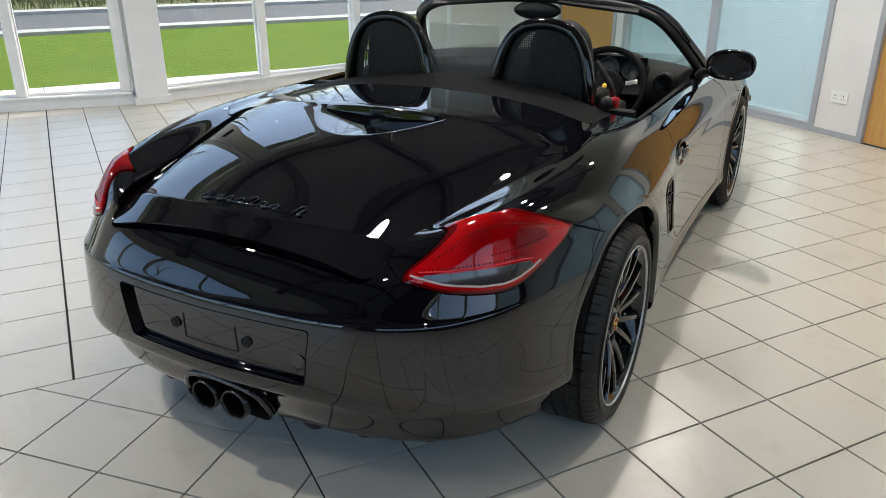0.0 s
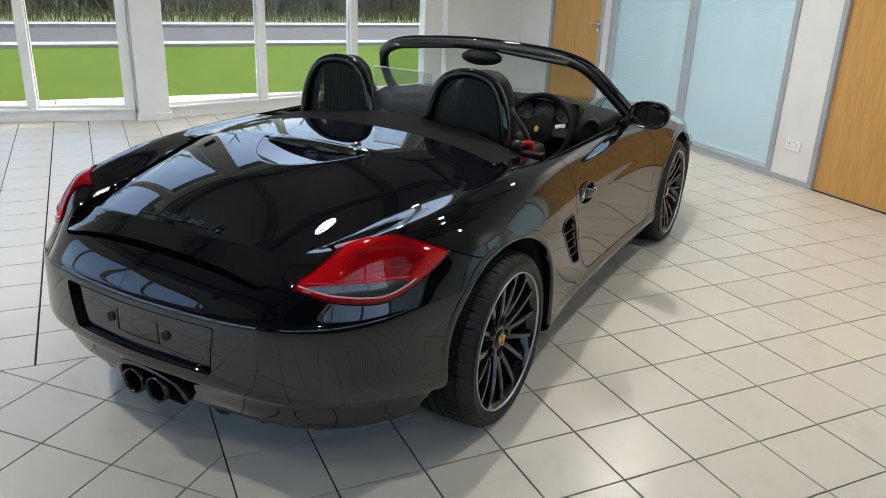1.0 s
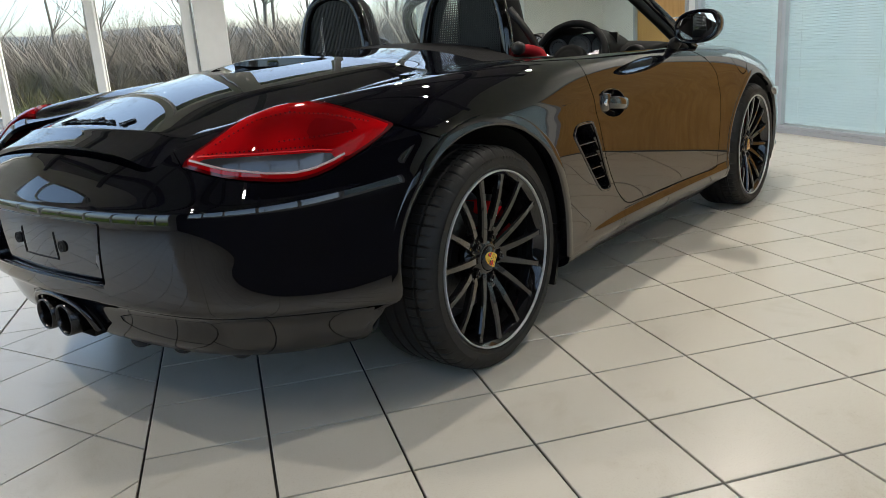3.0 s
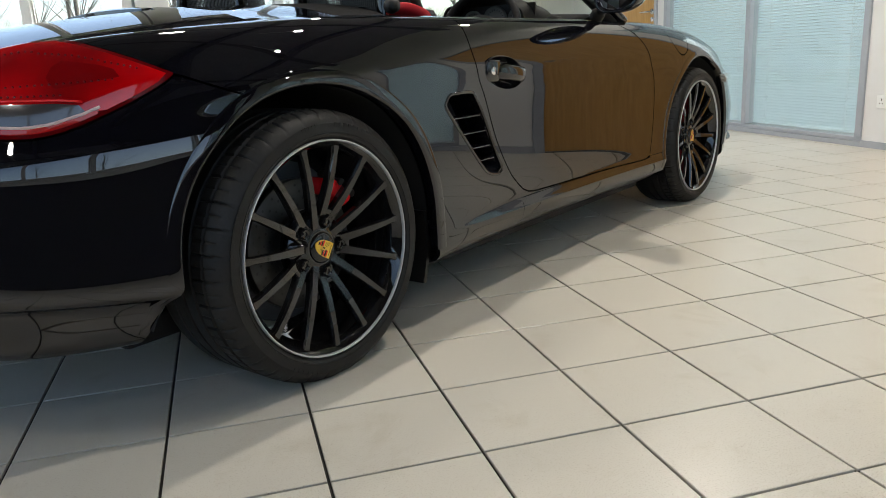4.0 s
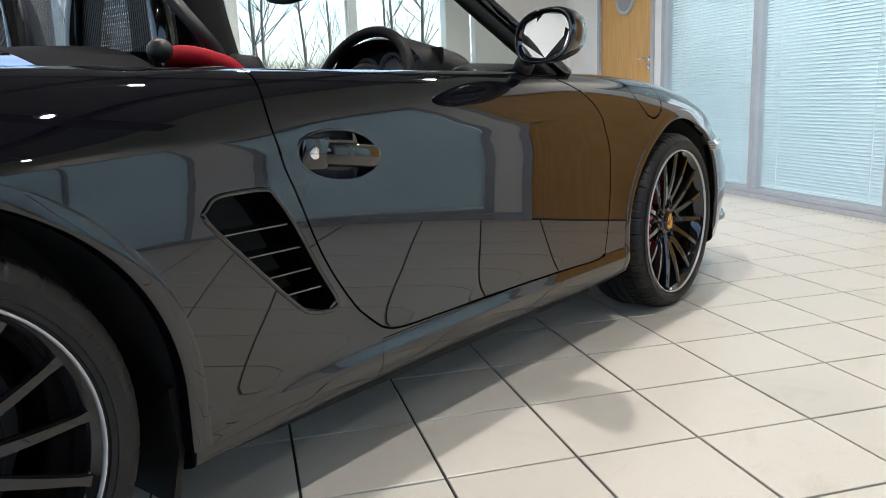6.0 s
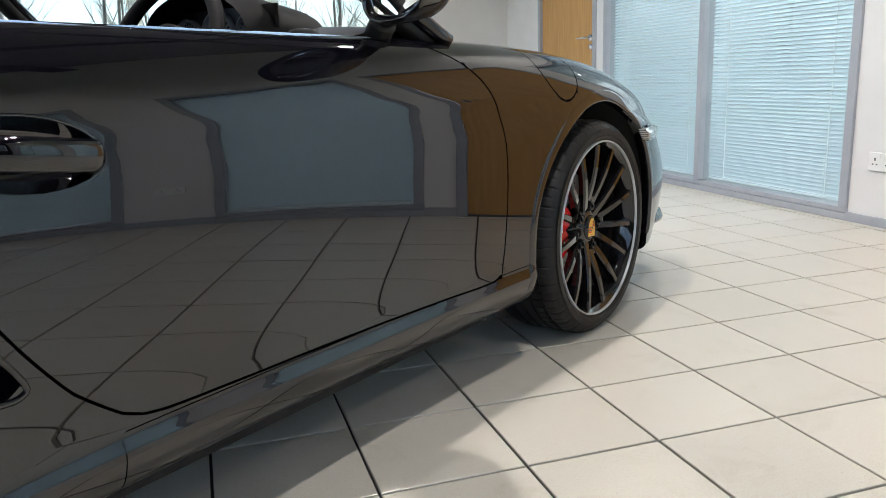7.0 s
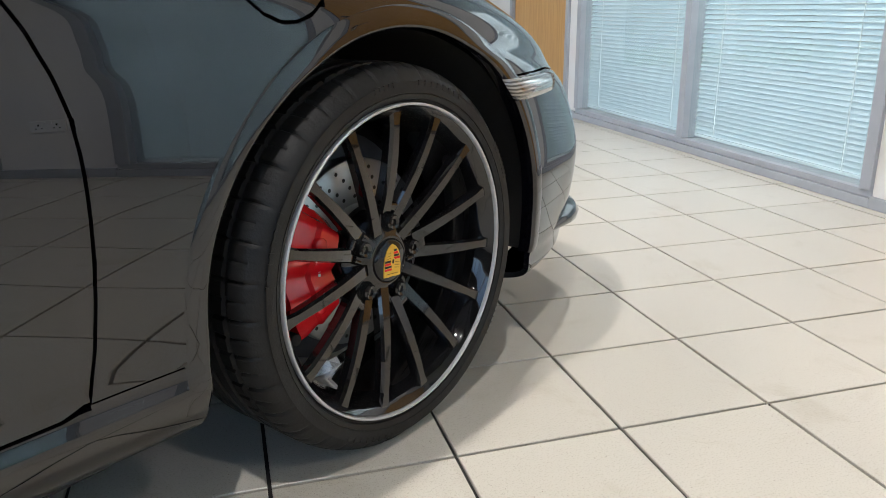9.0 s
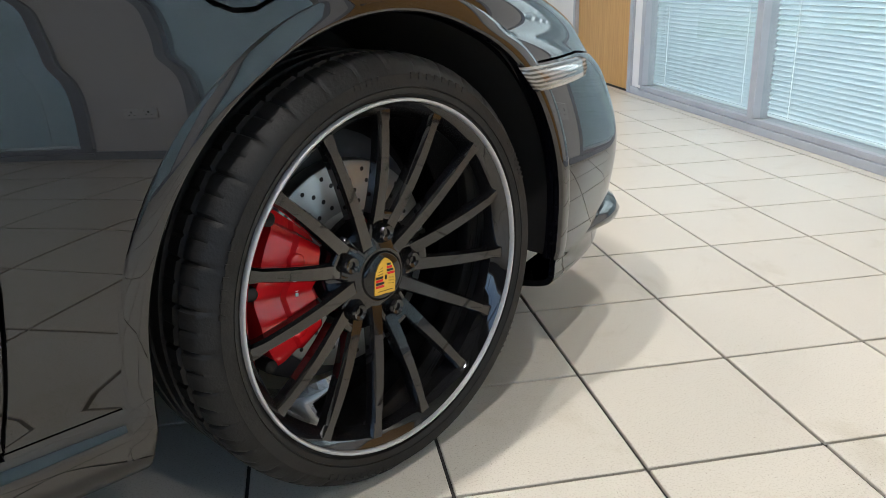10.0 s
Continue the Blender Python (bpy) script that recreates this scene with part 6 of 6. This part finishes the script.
bm = bmesh.new()
tube(bm, [SW @ Vector((0, 0, -0.02)), (0.41, 1.52, 0.73)], 0.04, 12)
part("steering_column", bm, TRIM, wheel_part, "", True)


def seat(s):
    c = s * 0.375
    bm = bmesh.new()
    box(bm, -0.24, 0.24, -0.26, 0.26, -0.09, 0.09, bevel=0.06, m=pose(c, 1.08, 0.42, 6, 0, 0))
    ob = part("seat", bm, FABRIC, car, "black leather sports seat", True)
    bm = bmesh.new()
    box(bm, -0.20, 0.20, -0.06, 0.06, -0.32, 0.16, bevel=0.055, m=pose(c, 0.84, 0.74, 12, 0, 0))
    part("lower_back", bm, FABRIC, ob, "", True)
    # arched shell of the backrest with its built-in headrest
    bm = bmesh.new()
    arch_line = smooth_path([(-0.19, 0.0, 0.60), (-0.155, 0.0, 0.84), (-0.128, 0.0, 0.98), (-0.105, 0.0, 1.095), (-0.052, 0.0, 1.147), (0.0, 0.0, 1.155), (0.052, 0.0, 1.147), (0.105, 0.0, 1.095), (0.128, 0.0, 0.98), (0.155, 0.0, 0.84), (0.19, 0.0, 0.60)], 5)
    rings = []
    for dy, g in ((-0.045, 0.84), (-0.058, 0.90), (-0.050, 0.96), (-0.025, 1.0), (0.02, 1.0), (0.045, 0.96), (0.055, 0.88)):
        rings.append([bm.verts.new((c + p.x * g, 0.772 - 0.12 * (p.z - 1.0) + dy, 0.60 + (p.z - 0.60) * (0.93 + 0.07 * g) - 0.09 * (1 - g))) for p in arch_line])
    for a, b in zip(rings, rings[1:]):
        for k in range(len(arch_line) - 1):
            bm.faces.new((a[k], a[k + 1], b[k + 1], b[k]))
    bm.faces.new(rings[0])
    bm.faces.new(rings[-1][::-1])
    part("backrest", bm, FABRIC, ob, "black leather backrest with built-in headrest", True)
    for t in (-1, 1):
        bm = bmesh.new()
        box(bm, -0.045, 0.045, -0.075, 0.075, -0.28, 0.12, bevel=0.035, m=pose(c + t * 0.205, 0.85, 0.72, 12, 0, 0))
        part("bolster", bm, FABRIC, ob, "", True)


seat(1)
seat(-1)
for a in (14, 166):
    bm = bmesh.new()
    box(bm, 0.095, 0.150, -0.013, 0.013, -0.003, 0.007, bevel=0.005, m=SW @ pose(0, 0, 0, 0, 0, a))
    part("shift_button", bm, SATIN, wheel_part, "silver shift button")


def strap(bm, pts, half, thick=0.0016, across=(0, 0, 1)):
    """Flat webbing along a path, its width across the given direction."""
    pts = smooth_path(pts, 6)
    rows = []
    for k, p in enumerate(pts):
        d = (pts[min(k + 1, len(pts) - 1)] - pts[max(k - 1, 0)]).normalized()
        w = Vector(across) - d * d.dot(Vector(across))
        w.normalize()
        n = d.cross(w)
        rows.append([bm.verts.new(p + w * (a * half) + n * (b * thick)) for a, b in ((-1, -1), (1, -1), (1, 1), (-1, 1))])
    for a, b in zip(rows, rows[1:]):
        for i in range(4):
            bm.faces.new((a[i], a[(i + 1) % 4], b[(i + 1) % 4], b[i]))


for s in (1,):
    bm = bmesh.new()
    strap(bm, [(s * 0.615, 0.585, 0.885), (s * 0.625, 0.63, 0.886), (s * 0.628, 0.68, 0.876), (s * 0.618, 0.735, 0.858), (s * 0.60, 0.80, 0.80), (s * 0.60, 0.86, 0.66)], 0.018, across=(0.5 * s, 0.1, 0.85))
    strap(bm, [(s * 0.585, 0.60, 0.872), (s * 0.60, 0.66, 0.878), (s * 0.60, 0.72, 0.862), (s * 0.585, 0.79, 0.80)], 0.023, across=(0.8 * s, 0, 0.6))
    part("seat_belt", bm, RED_BELT, car, "red seat belt webbing", True)
    bm = bmesh.new()
    lathe(bm, [(-0.02, 0.0), (-0.018, 0.018), (0, 0.024), (0.018, 0.018), (0.02, 0.0)], 18, m=Matrix.Translation((s * 0.625, 0.567, 0.893)))
    part("belt_guide", bm, TRIM, car, "", True)
    bm = bmesh.new()
    strap(bm, [(s * 0.56, 0.62, 1.03), (s * 0.595, 0.64, 0.975), (s * 0.612, 0.67, 0.93), (s * 0.612, 0.71, 0.88), (s * 0.60, 0.73, 0.80)], 0.014, 0.004, across=(0.2, 0.95, 0.1))
    part("belt_strap", bm, TRIM, car, "", True)


# ---------------------------------------------------------------- woods across the road
def branch(bm, p, d, length, r, depth, rng):
    pts, rr = [p], [r]
    q, dd = p.copy(), d.copy()
    for k in range(3):
        dd = (dd + Vector((rng.uniform(-0.18, 0.18), rng.uniform(-0.18, 0.18), rng.uniform(-0.05, 0.15)))).normalized()
        q = q + dd * (length / 3)
        pts.append(q)
        rr.append(r * (1 - 0.27 * (k + 1)))
    tube(bm, pts, rr, 5 if depth > 1 else 3, ends=False)
    if depth == 0:
        return
    for k in range(4 if depth > 1 else 5):
        at = rng.randint(1, 3)
        nd = (dd + Vector((rng.uniform(-1, 1), rng.uniform(-1, 1), rng.uniform(0.0, 0.9)))).normalized()
        branch(bm, pts[at], nd, length * rng.uniform(0.5, 0.75), rr[at] * 0.5, depth - 1, rng)


def bare_tree(seed, height):
    rng = random.Random(seed)
    thing = tagged(new("bare_tree"), "leafless winter tree with thin branches beside the road", "tree", "roadside trees")
    bm = bmesh.new()
    pts = [Vector((0, 0, -0.2))]
    for k in range(6):
        pts.append(pts[-1] + Vector((rng.uniform(-0.12, 0.12), rng.uniform(-0.12, 0.12), height / 9)))
    tube(bm, pts, [0.075 - 0.008 * k for k in range(7)], 7)
    part("trunk", bm, BARK, thing, "", True)
    bm = bmesh.new()
    for k in range(12):
        i = rng.randint(2, 6)
        a = rng.uniform(0, 6.28)
        branch(bm, pts[i], Vector((math.cos(a) * 0.7, math.sin(a) * 0.7, rng.uniform(0.5, 1.2))).normalized(), height * rng.uniform(0.2, 0.34), 0.02, 3, rng)
    part("crown", bm, BARK, thing, "bare twiggy crown")
    return thing


trees = [bare_tree(11 + k, 8.5 + 1.2 * k) for k in range(4)]
rng = random.Random(5)
k = 0
for row, y in ((0, 24.0), (1, 29.0), (2, 35.0)):
    for x in np.arange(-26, 32, 2.3 + 0.3 * row):
        m = pose(x + rng.uniform(-1.2, 1.2), y + rng.uniform(-1.2, 1.2), -0.05, 0, 0, rng.uniform(0, 360))
        if k < 4:
            trees[k].matrix_basis = m
        else:
            copy_thing(trees[k % 4], m)
        k += 1
for x, y in ((-16, -14), (-20, -4), (-17, 6), (-19, 12), (-8, -17), (0, -18), (-12, -19), (5, -17)):
    copy_thing(trees[k % 4], pose(x, y, -0.1, 0, 0, 37 * k))
    k += 1

# tangled scrub under the trees
def scrub(name, count, x0, x1, y0, y1, tall, mat, label, seed, thick=1.0):
    r = np.random.RandomState(seed)
    verts, faces = [], []
    for i in range(count):
        x, y = r.uniform(x0, x1), r.uniform(y0, y1)
        clump = 0.45 + 0.55 * math.sin(x * 0.9 + y * 1.7) ** 2
        h = tall * clump * r.uniform(0.35, 1.0)
        lean = r.uniform(-0.8, 0.8, 2) * h
        w = r.uniform(0.003, 0.009) * thick
        a = r.uniform(0, 3.14)
        dx, dy = math.cos(a) * w, math.sin(a) * w
        n = len(verts)
        verts += [(x - dx, y - dy, -0.1), (x + dx, y + dy, -0.1), (x + lean[0] * 0.6 + dx * 1.6, y + lean[1] * 0.6 + dy, h * 0.6), (x + lean[0], y + lean[1], h), (x + lean[0] * 0.6 - dx * 1.6, y + lean[1] * 0.6 - dy, h * 0.55)]
        faces += [(n, n + 1, n + 2, n + 4), (n + 4, n + 2, n + 3)]
    me = bpy.data.meshes.new(name)
    me.from_pydata(verts, [], faces)
    me.materials.append(mat)
    return tagged(new(name, me), label, "undergrowth", kind="stuff")


def shrub(seed, tall):
    r = random.Random(seed)
    thing = tagged(new("shrub"), "leafless brown hedgerow shrub beyond the road", "shrub", "hedgerow")
    bm = bmesh.new()
    for k in range(26):
        a = r.uniform(0, 6.28)
        d = Vector((math.cos(a) * r.uniform(0.2, 1.5), math.sin(a) * r.uniform(0.2, 1.5), 1)).normalized()
        branch(bm, Vector((math.cos(a) * 0.35 * r.random(), math.sin(a) * 0.35 * r.random(), -0.1)), d, tall * r.uniform(0.5, 0.85), 0.026, 2, r)
    part("twigs", bm, SCRUB, thing)
    return thing


shrubs = [shrub(71 + k, 2.0 + 0.4 * k) for k in range(4)]
rng = random.Random(9)
k = 0
for row, y in ((0, 21.6), (1, 22.8), (2, 24.6)):
    for x in np.arange(-25 - row, 29 + row, 1.1 + 0.18 * row):
        grow = 0.85 + 0.12 * row + rng.uniform(-0.15, 0.2)
        m = pose(x + rng.uniform(-0.5, 0.5), y + rng.uniform(-0.5, 0.5), -0.05, 0, 0, rng.uniform(0, 360)) @ Matrix.Diagonal((grow, grow, grow, 1))
        if k < 4:
            shrubs[k].matrix_basis = m
        else:
            copy_thing(shrubs[rng.randint(0, 3)], m)
        k += 1
scrub("dry_grass", 9000, -30, 34, 20.6, 22.6, 0.7, STRAW, "tall dry grass at the foot of the hedgerow", 3)
scrub("thicket", 80000, -30, 34, 22.0, 25.5, 2.3, SCRUB, "dense bare brown thicket behind the verge", 8, 0.5)
scrub("verge_grass", 14000, -30, 34, 18.1, 20.9, 0.2, VERGE, "long rough grass along the road edge", 4)
hill = bmesh.new()
rows = []
for i in range(61):
    x = -300 + 10 * i
    h = 7 + 2.5 * math.sin(i * 0.31) + 1.2 * math.sin(i * 0.9)
    rows.append([hill.verts.new((x, 150, -1)), hill.verts.new((x, 165, h * 0.7)), hill.verts.new((x, 190, h))])
for a, b in zip(rows, rows[1:]):
    for i in range(2):
        hill.faces.new((a[i], b[i], b[i + 1], a[i + 1]))
structure("backdrop", hill, FAR_WOOD, "distant wooded hillside", "hill")

# ---------------------------------------------------------------- floor tiles, last
T = 0.30
GAP = 0.0064


def tile_mesh(name, half_size, chamfer=0.0016, thick=0.0065):
    bm = bmesh.new()
    h, c = half_size, chamfer
    low = [bm.verts.new((sx * h, sy * h, -thick)) for sx, sy in ((-1, -1), (1, -1), (1, 1), (-1, 1))]
    mid = [bm.verts.new((sx * h, sy * h, -c * 0.7)) for sx, sy in ((-1, -1), (1, -1), (1, 1), (-1, 1))]
    top = [bm.verts.new((sx * (h - c), sy * (h - c), 0)) for sx, sy in ((-1, -1), (1, -1), (1, 1), (-1, 1))]
    bm.faces.new(top)
    for i in range(4):
        j = (i + 1) % 4
        bm.faces.new((low[i], low[j], mid[j], mid[i]))
        bm.faces.new((mid[i], mid[j], top[j], top[i]))
    me = bpy.data.meshes.new(name)
    bm.to_mesh(me)
    bm.free()
    me.materials.append(TILE)
    return me


one_tile = tile_mesh("tile", T / 2 - GAP / 2)
verts, faces = [], []


def add_prism(poly, thick=0.0065):
    n, k = len(verts), len(poly)
    verts.extend([(x, y, 0.0) for x, y in poly])
    verts.extend([(x, y, -thick) for x, y in poly])
    faces.append(tuple(range(n, n + k)))
    for i in range(k):
        j = (i + 1) % k
        faces.append((n + j, n + i, n + k + i, n + k + j))


def clip(poly, axis, limit, keep_less):
    out = []
    for p, q in zip(poly, poly[1:] + poly[:1]):
        a, b = p[axis] - limit, q[axis] - limit
        if not keep_less:
            a, b = -a, -b
        if a <= 0:
            out.append(p)
        if a * b < 0:
            u = a / (a - b)
            out.append((p[0] + (q[0] - p[0]) * u, p[1] + (q[1] - p[1]) * u))
    return out


h = T / 2 - GAP / 2
for i in range(-22, 12):
    for j in range(-22, 24):
        cx, cy = (i + 0.5) * T, (j + 0.5) * T
        if cx > 3.4 or cy < SOUTH + 0.1 or (cx < -1.5 and cy < 0.9):
            continue
        if -1.5 < cx < 3.3 and -2.1 < cy < 3.3:
            ob = new("tile", one_tile)
            ob.location = (cx, cy, random.uniform(-0.0004, 0.0004))
            ob.parent = floor
        else:
            shrink = 0.0015 if i in (-7, -8) else 0.0
            add_prism([(cx - h + (shrink if i == -7 else 0), cy - h), (cx + h - (shrink if i == -8 else 0), cy - h), (cx + h - (shrink if i == -8 else 0), cy + h), (cx - h + (shrink if i == -7 else 0), cy + h)])
# cut strip of tiles along the partition
for j in range(-14, 22):
    cy = (j + 0.5) * T
    if cy > SOUTH + 0.1:
        add_prism([(3.3 + GAP / 2, cy - h), (3.353, cy - h), (3.353, cy + h), (3.3 + GAP / 2, cy + h)])
D = T * math.sqrt(2)
for a in range(-34, 14):
    for b in range(-26, 30):
        s0, d0 = -1.325 + (a + 0.5) * D, -2.80 + (b + 0.5) * D
        cx, cy = (s0 + d0) / 2, (s0 - d0) / 2
        r = D / 2 - GAP / 1.414
        poly = [(cx + r, cy), (cx, cy + r), (cx - r, cy), (cx, cy - r)]
        for axis, limit, less in ((0, -1.5 - GAP / 2, True), (1, 0.9 - GAP / 2, True), (0, -6.6, False), (1, SOUTH, False)):
            if poly:
                poly = clip(poly, axis, limit, less)
        if len(poly) > 2:
            add_prism(poly)
me = bpy.data.meshes.new("far_tiles")
me.from_pydata(verts, [], faces)
me.materials.append(TILE)
far = tagged(new("far_tiles", me), kind="stuff")
far.parent = floor
